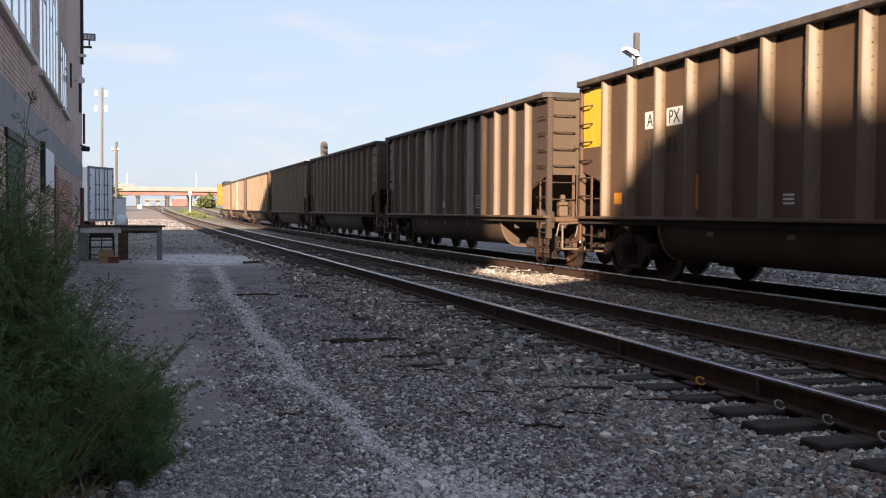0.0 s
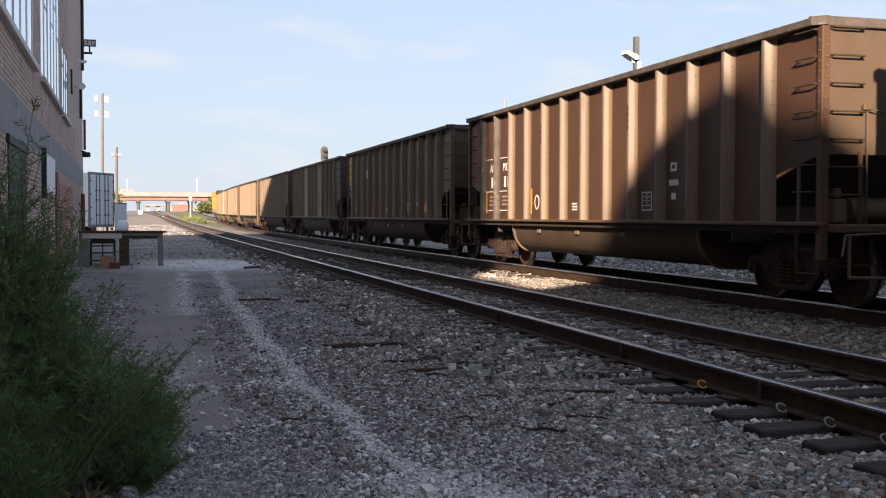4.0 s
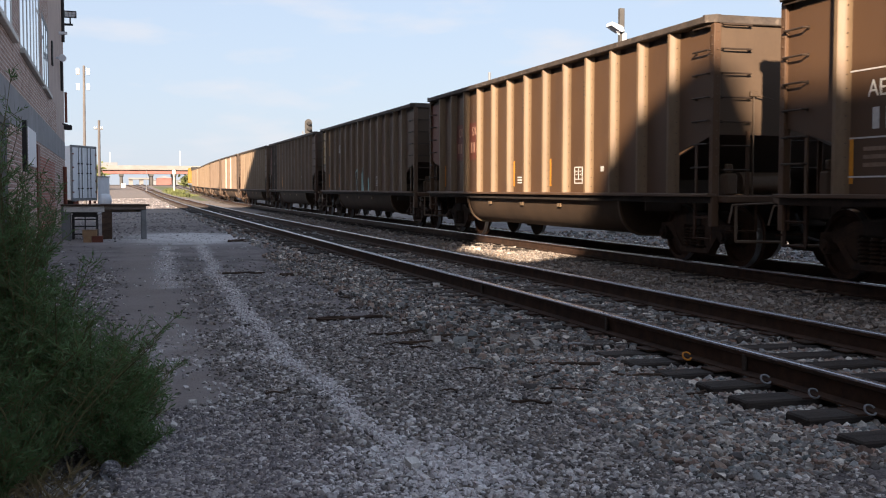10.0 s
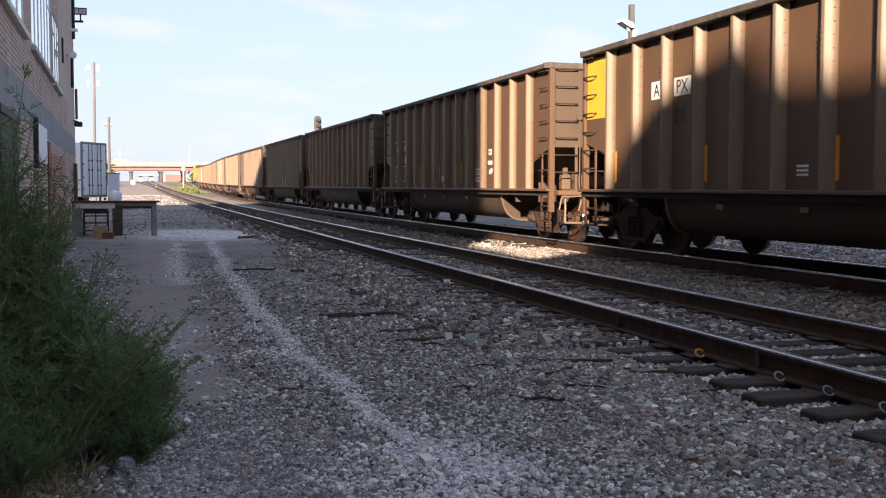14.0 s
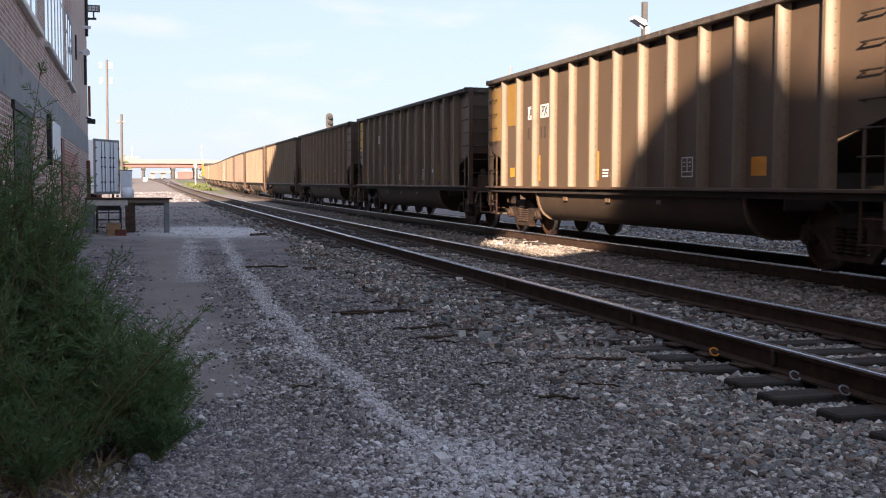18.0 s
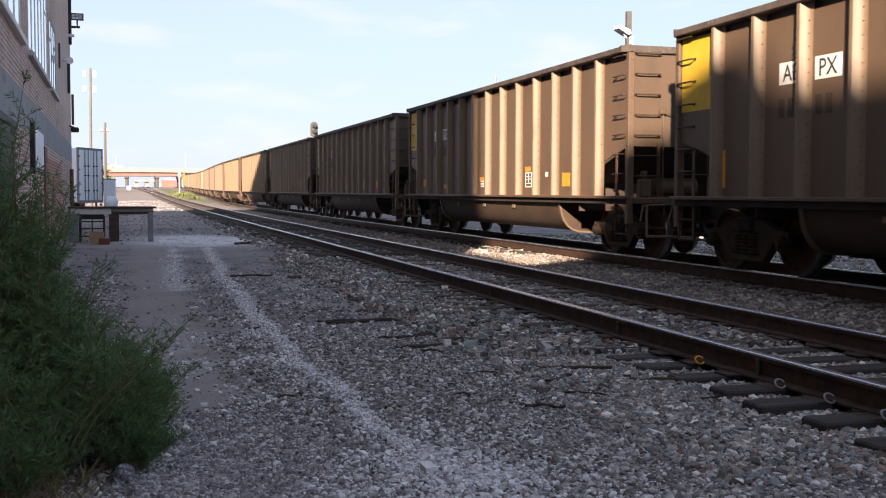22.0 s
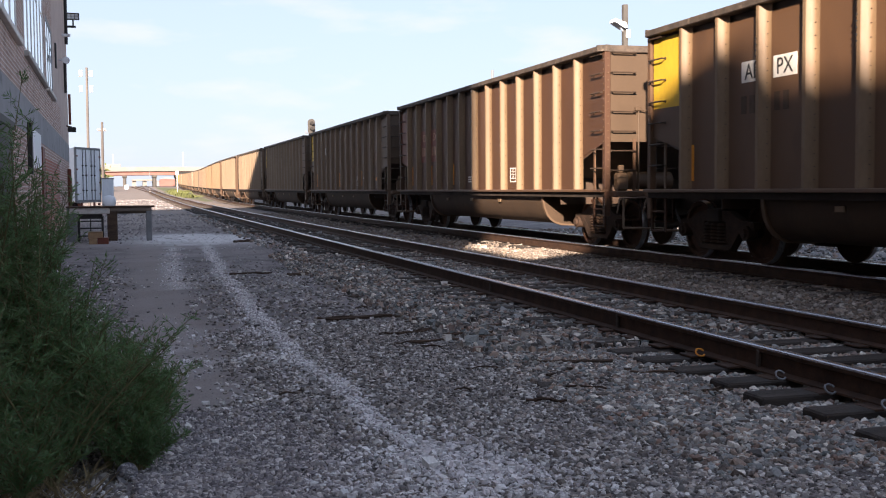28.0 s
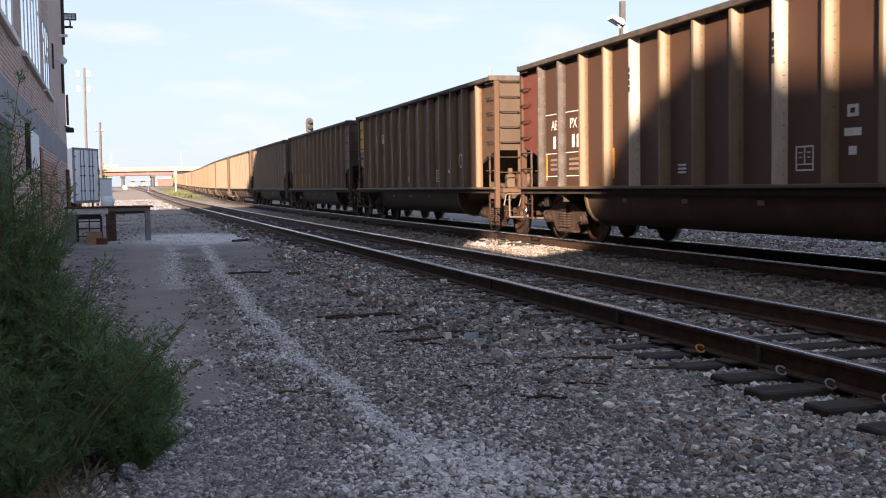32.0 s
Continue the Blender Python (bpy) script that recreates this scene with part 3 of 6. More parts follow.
def make_gondola():
    """A coal gondola with round tubs below: its own forward is +y, z = 0 on the rails."""
    car = thing("coal_gondola", "dusty brown steel coal gondola in a moving train", "rail car", group="coal train")
    z_sheet = Z_TOP - 0.20
    for sx in (-1, 1):
        a, b = sorted((sx * PANEL, sx * (PANEL - 0.012)))
        part("side_sheet", Form().box(a, RIBS[0], Z_SILL + 0.02, b, RIBS[-1], z_sheet), CAR_BROWN, car)
        # the sheet steps back under the top chord; dark paint deepens the chord's shadow
        c, d = sorted((sx * (PANEL - 0.055), sx * (PANEL - 0.067)))
        part("top_recess", Form().box(c, -L2 + 0.05, z_sheet - 0.03, d, L2 - 0.05, Z_TOP - 0.08).box(min(sx * PANEL, c), -L2 + 0.05, z_sheet - 0.012, max(sx * PANEL, d) - 0.002, L2 - 0.05, z_sheet), CAR_SOOT_SHADE, car)
        for sy in (1, -1):
            r, e = (RIBS[-1] if sy > 0 else RIBS[0]), sy * (L2 - 0.02)
            part("end_bay", Form().prism([(r, END_LOW - 0.26), (e, END_LOW), (e, z_sheet), (r, z_sheet)], "x", a, b), CAR_BROWN, car)
        rib = Form().prism(rib_profile(sx), "z", Z_SILL + 0.03, Z_TOP - 0.10).mesh("rib", CAR_RIB, smooth=True)
        for y in RIBS:
            ob = new("rib", rib)
            ob.parent, ob.location = car, (0, y, 0)
        s0, s1 = sorted((sx * (PANEL - 0.02), sx * (HALF + 0.01)))
        part("side_sill", Form().slab(s0, -L2 - 0.05, Z_SILL - 0.02, s1, L2 + 0.05, Z_SILL + 0.03, 0.008), CAR_BROWN, car)
        # dark strip under the sill, deepening its shadow line
        s0, s1 = sorted((sx * (PANEL - 0.03), sx * (PANEL + 0.05)))
        part("sill_web", Form().box(s0, -L2, Z_SILL - 0.11, s1, L2, Z_SILL - 0.02), CAR_DARK, car)
        s0, s1 = sorted((sx * (PANEL - 0.07), sx * (HALF + 0.025)))
        part("top_chord", Form().slab(s0, -L2 + 0.10, Z_TOP - 0.10, s1, L2 - 0.10, Z_TOP, 0.012), CHORD, car)
    rivets = Form()
    for k in range(14):
        rivets.rod((-PANEL - 0.028, -0.098, 1.20 + 0.158 * k), (-PANEL - 0.004, -0.094, 1.20 + 0.158 * k), 0.007, 6)
    rivets = rivets.mesh("rivet_column", CAR_SOOT_SHADE)
    for y in RIBS:
        ob = tagged(new("rivet_column", rivets), kind="stuff")
        ob.parent, ob.location = car, (0, y, 0)
    for sy in (-1, 1):
        a, b = sorted((sy * L2, sy * (L2 - 0.012)))
        part("end_wall", Form().box(-PANEL + 0.01, a, END_LOW, PANEL - 0.01, b, Z_TOP - 0.05), CAR_END, car)
        a, b = sorted((sy * (L2 + 0.06), sy * (L2 - 0.10)))
        part("end_chord", Form().slab(-HALF + 0.14, a, Z_TOP - 0.11, HALF - 0.14, b, Z_TOP + 0.01, 0.012), CHORD, car)
        for sx in (-1, 1):
            ex, ey = sx * (HALF + 0.025), sy * (L2 + 0.06)
            cap = [(ex, sy * (L2 - 0.12)), (ex, sy * (L2 - 0.06)), (sx * (HALF - 0.10), ey), (sx * (HALF - 0.16), ey), (sx * (HALF - 0.16), sy * (L2 - 0.12))]
            part("corner_cap", Form().prism(cap, "z", Z_TOP - 0.095, Z_TOP + 0.014), CHORD, car)
            x = sx * (PANEL - 0.01)
            part("corner_post", Form().slab(x - 0.055, sy * (L2 - 0.01) - 0.055, 0.62, x + 0.055, sy * (L2 - 0.01) + 0.055, Z_TOP - 0.10, 0.010), CAR_BROWN, car)
        f = Form()
        for k in range(17):
            f.rod((-PANEL - 0.055, sy * (L2 - 0.01), 1.30 + 0.125 * k), (-PANEL - 0.04, sy * (L2 - 0.01), 1.30 + 0.125 * k), 0.012, 6)
            f.rod((-PANEL + 0.012, sy * (L2 + 0.04), 1.36 + 0.125 * k), (-PANEL + 0.012, sy * (L2 + 0.058), 1.36 + 0.125 * k), 0.012, 6)
        tagged(part("rivet_column", f, CAR_TAN, car), kind="stuff")
        # slope sheet under the end wall down to the tub, painted darker for shade
        e, r = sy * (L2 - 0.02), sy * (L2 - 2.1)
        part("slope_sheet", Form().prism([(e, END_LOW + 0.02), (r, 1.30), (r, 0.80), (r - sy * 0.02, 0.80), (r - sy * 0.02, 1.32), (e - sy * 0.02, END_LOW + 0.04)], "x", -PANEL + 0.02, PANEL - 0.02), CAR_SOOT_SHADE, car)
        part("end_platform", Form().slab(-1.45, min(sy * (L2 - 0.3), sy * (L2 + 0.30)), Z_SILL - 0.10, 1.45, max(sy * (L2 - 0.3), sy * (L2 + 0.30)), Z_SILL, 0.015), CAR_BROWN, car)
        part("coupler", Form().slab(-0.11, min(sy * (L2 + 0.1), sy * 7.95), 0.72, 0.11, max(sy * (L2 + 0.1), sy * 7.95), 0.96, 0.02).slab(-0.17, min(sy * 7.8, sy * 8.12), 0.70, 0.17, max(sy * 7.8, sy * 8.12), 0.98, 0.04), CAR_DARK, car)
        part("draft_pocket", Form().slab(-0.30, min(sy * (L2 - 0.6), sy * (L2 + 0.12)), 0.62, 0.30, max(sy * (L2 - 0.6), sy * (L2 + 0.12)), 1.0, 0.02), CAR_DARK, car)
        part("uncoupling_lever", Form().rod((-1.4, sy * (L2 + 0.34), 0.93), (-0.2, sy * (L2 + 0.40), 0.98), 0.014, 6).rod((-1.4, sy * (L2 + 0.34), 0.93), (-1.46, sy * (L2 + 0.36), 0.68), 0.014, 6), RIB_DIM, car)
        for sx in (-1, 1):
            for k in range(7):
                z = 1.42 + 0.34 * k
                part("ladder_rung", rung((sx * 1.40, sy * (L2 + 0.085), z), (sx * 0.97, sy * (L2 + 0.085), z), (0, -sy * 0.07, 0)), IRON, car)
                z = 1.46 + 0.33 * k
                part("grab_iron", rung((sx * (PANEL + 0.08), sy * (L2 - 0.07), z), (sx * (PANEL + 0.08), sy * (L2 - 0.49), z), (-sx * 0.075, 0, 0)), IRON, car)
            part("ladder_stile", Form().box(sx * 0.96 - 0.028, sy * (L2 + 0.01) - 0.012, Z_SILL, sx * 0.96 + 0.028, sy * (L2 + 0.01) + 0.012, END_LOW + 0.05), CAR_BROWN, car)
            part("ladder_stile", Form().box(sx * PANEL - 0.012, sy * (L2 - 0.48) - 0.025, Z_SILL, sx * PANEL + 0.012, sy * (L2 - 0.48) + 0.025, END_LOW - 0.10), CAR_BROWN, car)
            step = Form()
            for y in (L2 - 0.06, L2 - 0.50):
                step.box(sx * 1.50 - 0.012, sy * y - 0.028, 0.42, sx * 1.50 + 0.012, sy * y + 0.028, Z_SILL - 0.05)
            for z in (0.44, 0.74):
                step.rod((sx * 1.5, sy * (L2 - 0.06), z), (sx * 1.5, sy * (L2 - 0.50), z), 0.018, 6)
            part("stirrup_step", step, WHEEL, car)
            part("end_step", Form().box(sx * 0.96 - 0.02, sy * (L2 + 0.24) - 0.01, 0.55, sx * 0.96 + 0.02, sy * (L2 + 0.24) + 0.01, Z_SILL - 0.05).rod((sx * 0.96, sy * (L2 + 0.24), 0.56), (sx * 1.42, sy * (L2 + 0.24), 0.56), 0.016, 6), WHEEL, car)
        part("air_reservoir", Form().rod((-0.85, sy * (L2 - 0.42), 1.24), (-0.05, sy * (L2 - 0.42), 1.24), 0.16, 14), CAR_TAN, car, smooth=True)
        part("brake_valve", Form().slab(-1.15, sy * (L2 - 0.34) - 0.10, Z_SILL, -0.95, sy * (L2 - 0.34) + 0.10, 1.38, 0.03).slab(-1.10, sy * (L2 - 0.34) - 0.05, 1.38, -1.0, sy * (L2 - 0.34) + 0.05, 1.52, 0.02), CAR_TAN, car)
        part("retainer_pipe", Form().rod((-0.90, sy * (L2 + 0.05), 1.06), (-0.90, sy * (L2 + 0.05), 2.50), 0.014, 6).slab(-0.97, sy * (L2 + 0.06) - 0.03, 2.46, -0.86, sy * (L2 + 0.06) + 0.03, 2.54, 0.01).rod((-0.92, sy * (L2 + 0.08), 2.49), (-0.62, sy * (L2 + 0.10), 2.42), 0.011, 6), CAR_END, car)
        part("brake_pipe", Form().rod((-1.3, sy * (L2 + 0.28), 0.95), (-1.3, sy * (L2 + 0.28), 0.42), 0.022, 6).rod((-1.3, sy * (L2 + 0.28), 0.42), (-0.5, sy * (L2 + 0.32), 0.40), 0.022, 6), RIB_DIM, car)
        part("air_hose", Form().rod((-0.35, sy * (L2 + 0.3), 0.80), (-0.30, sy * (L2 + 0.48), 0.48), 0.024, 7).rod((-0.30, sy * (L2 + 0.48), 0.48), (-0.2, sy * (L2 + 0.68), 0.42), 0.024, 7), BLACK_PAINT, car)
    # twin round tubs between the trucks, with a riveted flange round each end
    n = 14
    arc = [math.pi * i / n for i in range(n + 1)]
    for sx in (-1, 1):
        def ring(r):
            return [(sx * 0.74 - sx * (0.70 + r) * math.copysign(abs(math.cos(a)) ** 0.55, math.cos(a)), Z_SILL - 0.02 - (0.66 + r) * math.sin(a) ** 0.9) for a in arc]
        k = n + 1
        lo = ring(0.0)
        verts = [(u, -4.17, w) for u, w in lo] + [(u, 4.17, w) for u, w in lo]
        faces = [(i, i + 1, k + i + 1, k + i) for i in range(n)] + [tuple(range(k)), tuple(range(k, 2 * k))]
        tub = part("tub", Form().add(verts, faces), BELLY, car, smooth=True)
        for sy in (-1, 1):
            hi, y0, y1 = ring(0.035), sy * 4.18, sy * 4.105
            verts = [(u, y, w) for y, q in ((y0, lo), (y0, hi), (y1, hi), (y1, lo)) for u, w in q]
            faces = [(j * k + i, j * k + i + 1, ((j + 1) % 4) * k + i + 1, ((j + 1) % 4) * k + i) for j in range(4) for i in range(n)]
            part("tub_flange", Form().add(verts, faces), CAR_TAN, tub)
    part("centre_sill", Form().box(-0.2, -7.3, 0.66, 0.2, 7.3, 1.0), CAR_DARK, car)
    part("floor", Form().box(-PANEL + 0.03, -5.2, Z_SILL - 0.06, PANEL - 0.03, 5.2, Z_SILL - 0.02), CAR_DARK, car)
    # trucks
    for sy in (-1, 1):
        truck = new("truck")
        truck.parent, truck.location = car, (0, sy * 6.0, 0)
        for sx in (-1, 1):
            # cast side frame: thin arms to the axle boxes, a deep middle with a window for the springs
            x0, x1 = sx * 1.02 - 0.06, sx * 1.02 + 0.06
            f = Form().prism([(-1.06, 0.50), (-1.04, 0.61), (-0.74, 0.63), (-0.40, 0.76), (0.40, 0.76), (0.74, 0.63), (1.04, 0.61), (1.06, 0.50), (0.70, 0.49), (0.36, 0.60), (-0.36, 0.60), (-0.70, 0.49)], "x", x0, x1)
            for s in (-1, 1):
                f.prism([(s * 0.70, 0.49), (s * 0.36, 0.60), (s * 0.30, 0.60), (s * 0.30, 0.30), (s * 0.42, 0.30)], "x", x0 + 0.004, x1 - 0.004)
                f.prism([(s * 0.76, 0.53), (s * 0.62, 0.53), (s * 0.30, 0.22), (s * 0.44, 0.20)], "x", x0 - 0.006, x1 + 0.006)
            f.slab(x0 - 0.01, -0.44, 0.17, x1 + 0.02, 0.44, 0.27, 0.02)
            part("side_frame", f, FRAME_RUST, truck)
            coil = [(0.27, 0.02)] + [(0.27 + 0.025 * j, 0.088 if j % 2 else 0.06) for j in range(13)] + [(0.595, 0.02)]
            for c in (-0.20, 0, 0.20):
                part("spring", Form().lathe(coil, (sx * 1.06, c, 0), 10, "z"), FRAME_RUST, truck)
            for c in (-0.89, 0.89):
                part("bearing_cap", Form().rod((sx * 0.98, c, 0.457), (sx * 1.13, c, 0.457), 0.115, 14, 0.11).rod((sx * 1.13, c, 0.457), (sx * 1.17, c, 0.457), 0.07, 12, 0.06), FRAME_RUST, truck, smooth=True)
        part("bolster", Form().slab(-1.12, -0.2, 0.58, 1.12, 0.2, 0.80, 0.03), CAR_DARK, truck)
        part("brake_beam", Form().slab(-0.8, -0.48, 0.36, 0.8, -0.42, 0.46, 0.01).slab(-0.8, 0.42, 0.36, 0.8, 0.48, 0.46, 0.01), CAR_DARK, truck)
        for c in (-0.89, 0.89):
            ws = part("wheelset", Form().rod((-1.0, 0, 0), (1.0, 0, 0), 0.075, 10), CAR_DARK, truck, smooth=True)
            ws.location = (0, c, 0.457)
            for sx in (-1, 1):
                prof = [(sx * 0.70, 0.05), (sx * 0.70, 0.475), (sx * 0.735, 0.475), (sx * 0.745, 0.447), (sx * 0.832, 0.442), (sx * 0.835, 0.38), (sx * 0.79, 0.36), (sx * 0.785, 0.17), (sx * 0.86, 0.14), (sx * 0.86, 0.05)]
                f = Form().lathe(prof, (0, 0, 0), 32)
                part("wheel", f, WHEEL, ws, "rusty steel wheel", smooth=True)
                prof = [(sx * 0.745, 0.440), (sx * 0.745, 0.4545), (sx * 0.822, 0.449), (sx * 0.832, 0.4425), (sx * 0.825, 0.440), (sx * 0.745, 0.440)]
                part("tread", Form().lathe(prof, (0, 0, 0), 32, caps=False), TREAD, ws, "bright polished wheel tread", smooth=True)
    return car


CARS = {}
SPEED, SLOW, START = 5.84, 0.0062, 18.7


def run(t):
    """Distance of the front corner of the reference gondola along the tracks."""
    return START + SPEED * t - SLOW * t * t


def rail_pose(y):
    a, b = y - 5.5, y + 5.5
    xa, xb, za, zb = course_2(a), course_2(b), rise(a), rise(b)
    return pose((xa + xb) / 2, y, (za + zb) / 2 + RAIL_TOP, math.degrees(math.atan2(zb - za, b - a)), 0, -math.degrees(math.atan2(xb - xa, b - a)))




first = make_gondola()
CARS[0] = first
for k in list(range(-6, 0)) + list(range(1, 13)):
    CARS[k] = copy_thing(first, pose(0, 0, 0))


def repaint(ob, mat):
    ob.material_slots[0].link = "OBJECT"
    ob.material_slots[0].material = mat


def west_ribs(car):
    """The ribs on the west side from the front of the car backwards."""
    mine = [o for o in car.children if o.name.startswith("rib") and o.data.vertices[0].co.x < 0]
    return sorted(mine, key=lambda o: -o.location.y)


def front_bay(car):
    return [o for o in car.children if o.name.startswith("end_bay") and o.data.vertices[0].co.x < 0 and o.data.vertices[0].co.y > 0][0]


def plate(car, name, mat, rib_a, rib_b, z0, z1, a=0.0, b=1.0, label="", out=0.004):
    """A painted field on the west side between two ribs, counted from the front; a and b give its share of the bay's width."""
    ys = [L2] + RIBS[::-1] + [-L2]
    y0, y1 = ys[rib_a] - 0.13, ys[rib_b] + 0.13
    ya, yb = y0 + (y1 - y0) * a, y0 + (y1 - y0) * b
    return part(name, Form().box(-PANEL - out, min(ya, yb), z0, -PANEL + 0.001, max(ya, yb), z1), mat, car, label)


LETTERS = {}


def lettering(car, words, y, z, size, mat):
    key = (words, size, mat.name)
    if key not in LETTERS:
        LETTERS[key] = text_mesh(words, size, mat)
    ob = new("lettering", LETTERS[key])
    ob.parent = car
    ob.matrix_basis = Matrix.Translation((-PANEL - 0.007, y, z)) @ Matrix(((0, 0, -1, 0), (-1, 0, 0, 0), (0, 1, 0, 0), (0, 0, 0, 1)))
    return ob


def bar(car, y, z, w, h, mat):
    return part("marking_bar", Form().box(-PANEL - 0.005, y - w / 2, z, -PANEL + 0.001, y + w / 2, z + h), mat, car)


def bay_mid(i):
    ys = [L2] + RIBS[::-1] + [-L2]
    return (ys[i] + ys[i + 1]) / 2


def boxed_marks(car, left="AE", right="PX", ghost=True):
    """White fields with black letters either side of the third rib, and faded bars below."""
    plate(car, "letter_field", WHITE_PAINT, 2, 3, 2.52, 2.80, 0.45, 0.95)
    plate(car, "letter_field", WHITE_PAINT, 3, 4, 2.52, 2.80, 0.10, 0.78)
    lettering(car, left, bay_mid(2) - 0.22, 2.56, 0.30, BLACK_PAINT)
    lettering(car, right, bay_mid(3) + 0.05, 2.56, 0.30, BLACK_PAINT)
    if ghost:
        for i, d in ((2, -0.22), (2, -0.02), (3, 0.22), (3, 0.02)):
            bar(car, bay_mid(i) + d, 2.10, 0.12, 0.24, GHOST)


def load_marks(car, z=1.25):
    """The small white-framed notice and data bars near the middle."""
    y = bay_mid(9)
    f = Form()
    for x0, x1, z0, z1 in ((-0.18, 0.18, 0.29, 0.31), (-0.18, 0.18, 0.0, 0.02), (-0.18, -0.16, 0.02, 0.29), (0.16, 0.18, 0.02, 0.29), (-0.16, 0.16, 0.075, 0.09), (-0.008, 0.008, 0.09, 0.29)):
        f.box(-PANEL - 0.005, y + x0, z + z0, -PANEL, y + x1, z + z1)
    part("notice_frame", f, WHITE_PAINT, car, "white painted notice frame")
    for d in (-0.085, 0.085):
        bar(car, y + d, z + 0.22, 0.07, 0.016, WHITE_PAINT)
        bar(car, y + d, z + 0.16, 0.05, 0.016, WHITE_PAINT)
    for i in (4, 6, 8):
        part("tub_plate", Form().box(-1.462, bay_mid(i) - 0.09, 0.81, -1.44, bay_mid(i) + 0.08, 0.88), RIB_GOLD, car)
    y = bay_mid(6)
    for k in range(3):
        bar(car, y, z + 0.02 + 0.055 * k, 0.24, 0.03, WHITE_PAINT)


def strips(car, bays, mat):
    for i in bays:
        plate(car, "reflector_strip", mat, i, i + 1, Z_SILL + 0.15, Z_SILL + 0.68, 0.02, 0.11)


def yellow_front(car, mat, low=2.35):
    part("end_field", Form().box(-PANEL - 0.004, RIBS[-1] + 0.14, low, -PANEL + 0.001, L2 - 0.10, Z_TOP - 0.15), mat, car, "painted end panel")


def rib_bolts(car, picks):
    """Rows of dark rivet heads up some of the ribs."""
    ribs = west_ribs(car)
    for i in picks:
        f = Form()
        for k in range(5):
            f.rod((-HALF - 0.008, 0.03, 2.75 + 0.075 * k), (-HALF + 0.004, 0.03, 2.75 + 0.075 * k), 0.014, 6)
        ob = tagged(part("rivet_row", f, BLACK_PAINT, car), kind="stuff")
        ob.location = (0, ribs[i].location.y, 0)


def rib_codes(car, picks):
    """Short dark bars one above another on the face of some ribs."""
    ribs = west_ribs(car)
    for i in picks:
        for k in range(4):
            ob = part("code_bar", Form().box(-HALF - 0.003, -0.026, 2.62 + 0.105 * k, -HALF + 0.002, 0.026, 2.70 + 0.105 * k), BLACK_PAINT, car)
            ob.location = (0, ribs[i].location.y, 0)


def field_marks(car, mat_field, words):
    """Letters straight on a coloured field across bays two and three."""
    for i, w in zip((2, 3), words):
        if mat_field:
            plate(car, "letter_field", mat_field, i, i + 1, 1.85, 2.72, 0.02, 0.98)
        lettering(car, w, bay_mid(i), 2.42, 0.30, LETTER_RED)
        for d in (-0.2, 0.0, 0.2):
            bar(car, bay_mid(i) + d, 2.02, 0.11, 0.24, LETTER_RED)


def lined_marks(car):
    """Letters between thin rules, with bars for the figures."""
    for i, w in zip((1, 2), ("AE", "PX")):
        y = bay_mid(i) + (-0.1 if i == 1 else 0)
        lettering(car, w, y, 2.18, 0.27, WHITE_PAINT)
        for z in (2.48, 1.72, 1.28):
            bar(car, bay_mid(i), z, 0.74, 0.018, WHITE_PAINT)
        for d in (-0.2, 0.02):
            bar(car, y + d, 1.82, 0.11, 0.24, WHITE_PAINT)
        for k in range(3):
            bar(car, y, 1.40 + 0.09 * k, 0.44, 0.045, FADED)


FADED = material("faded_marking", (0.20, 0.13, 0.085), (0.30, 0.21, 0.15), 0.75, scale=9, fine=40, vary=0.1)

GHOST = material("painted_over_marking", (0.060, 0.040, 0.028), (0.085, 0.058, 0.040), 0.75, scale=9, fine=40, vary=0.1)


def ring_mark(car, bay, z, r):
    """A chalked ring on the side sheet."""
    y, n = bay_mid(bay), 20
    v = [(-PANEL - out, y + q * math.cos(2 * math.pi * i / n), z + 1.2 * q * math.sin(2 * math.pi * i / n)) for i in range(n) for out, q in ((0.005, r), (0.005, r * 0.8), (0.0, r * 0.8), (0.0, r))]
    faces = [(4 * i + j, 4 * i + (j + 1) % 4, 4 * ((i + 1) % n) + (j + 1) % 4, 4 * ((i + 1) % n) + j) for i in range(n) for j in range(4)]
    part("chalk_ring", Form().add(v, faces), WHITE_PAINT, car)


# which cars carry what, in the order in which they pass
for k in (0, 5, 7, 8, 10):
    yellow_front(CARS[k], YELLOW)
for k in (2, 6):
    yellow_front(CARS[k], LOCO_YELLOW, 2.15)
    plate(CARS[k], "letter_field", LOCO_YELLOW, 1, 2, 2.45, Z_TOP - 0.16, 0.02, 0.70, "faded orange-yellow panel")
for k in (0, 2, 5, 6, 7, 8, 10):
    boxed_marks(CARS[k])
    load_marks(CARS[k])
    rib_bolts(CARS[k], (2, 4, 6, 8))
for k in (3, 9):
    repaint(front_bay(CARS[k]), CAR_RED)
    field_marks(CARS[k], CAR_RED, ("OF", "SX"))
    load_marks(CARS[k])
    rib_bolts(CARS[k], (3, 6, 9))
    tagged(CARS[k], "brown coal gondola with red-brown front panel and marks")
for k in (1, 4, 11):
    repaint(front_bay(CARS[k]), CAR_WARM if k == 4 else CAR_RED)
    lined_marks(CARS[k])
    load_marks(CARS[k])
    rib_codes(CARS[k], (4, 8))
    for z, w, h in ((1.86, 0.20, 0.14), (1.64, 0.30, 0.09), (1.42, 0.14, 0.10)):
        bar(CARS[k], bay_mid(10) + 0.1, z, w, h, WHITE_PAINT)
    bar(CARS[k], bay_mid(10) + 0.1, 1.90, 0.08, 0.06, BLACK_PAINT).location.x = -0.004
    tagged(CARS[k], "dark brown coal gondola with white ruled lettering")
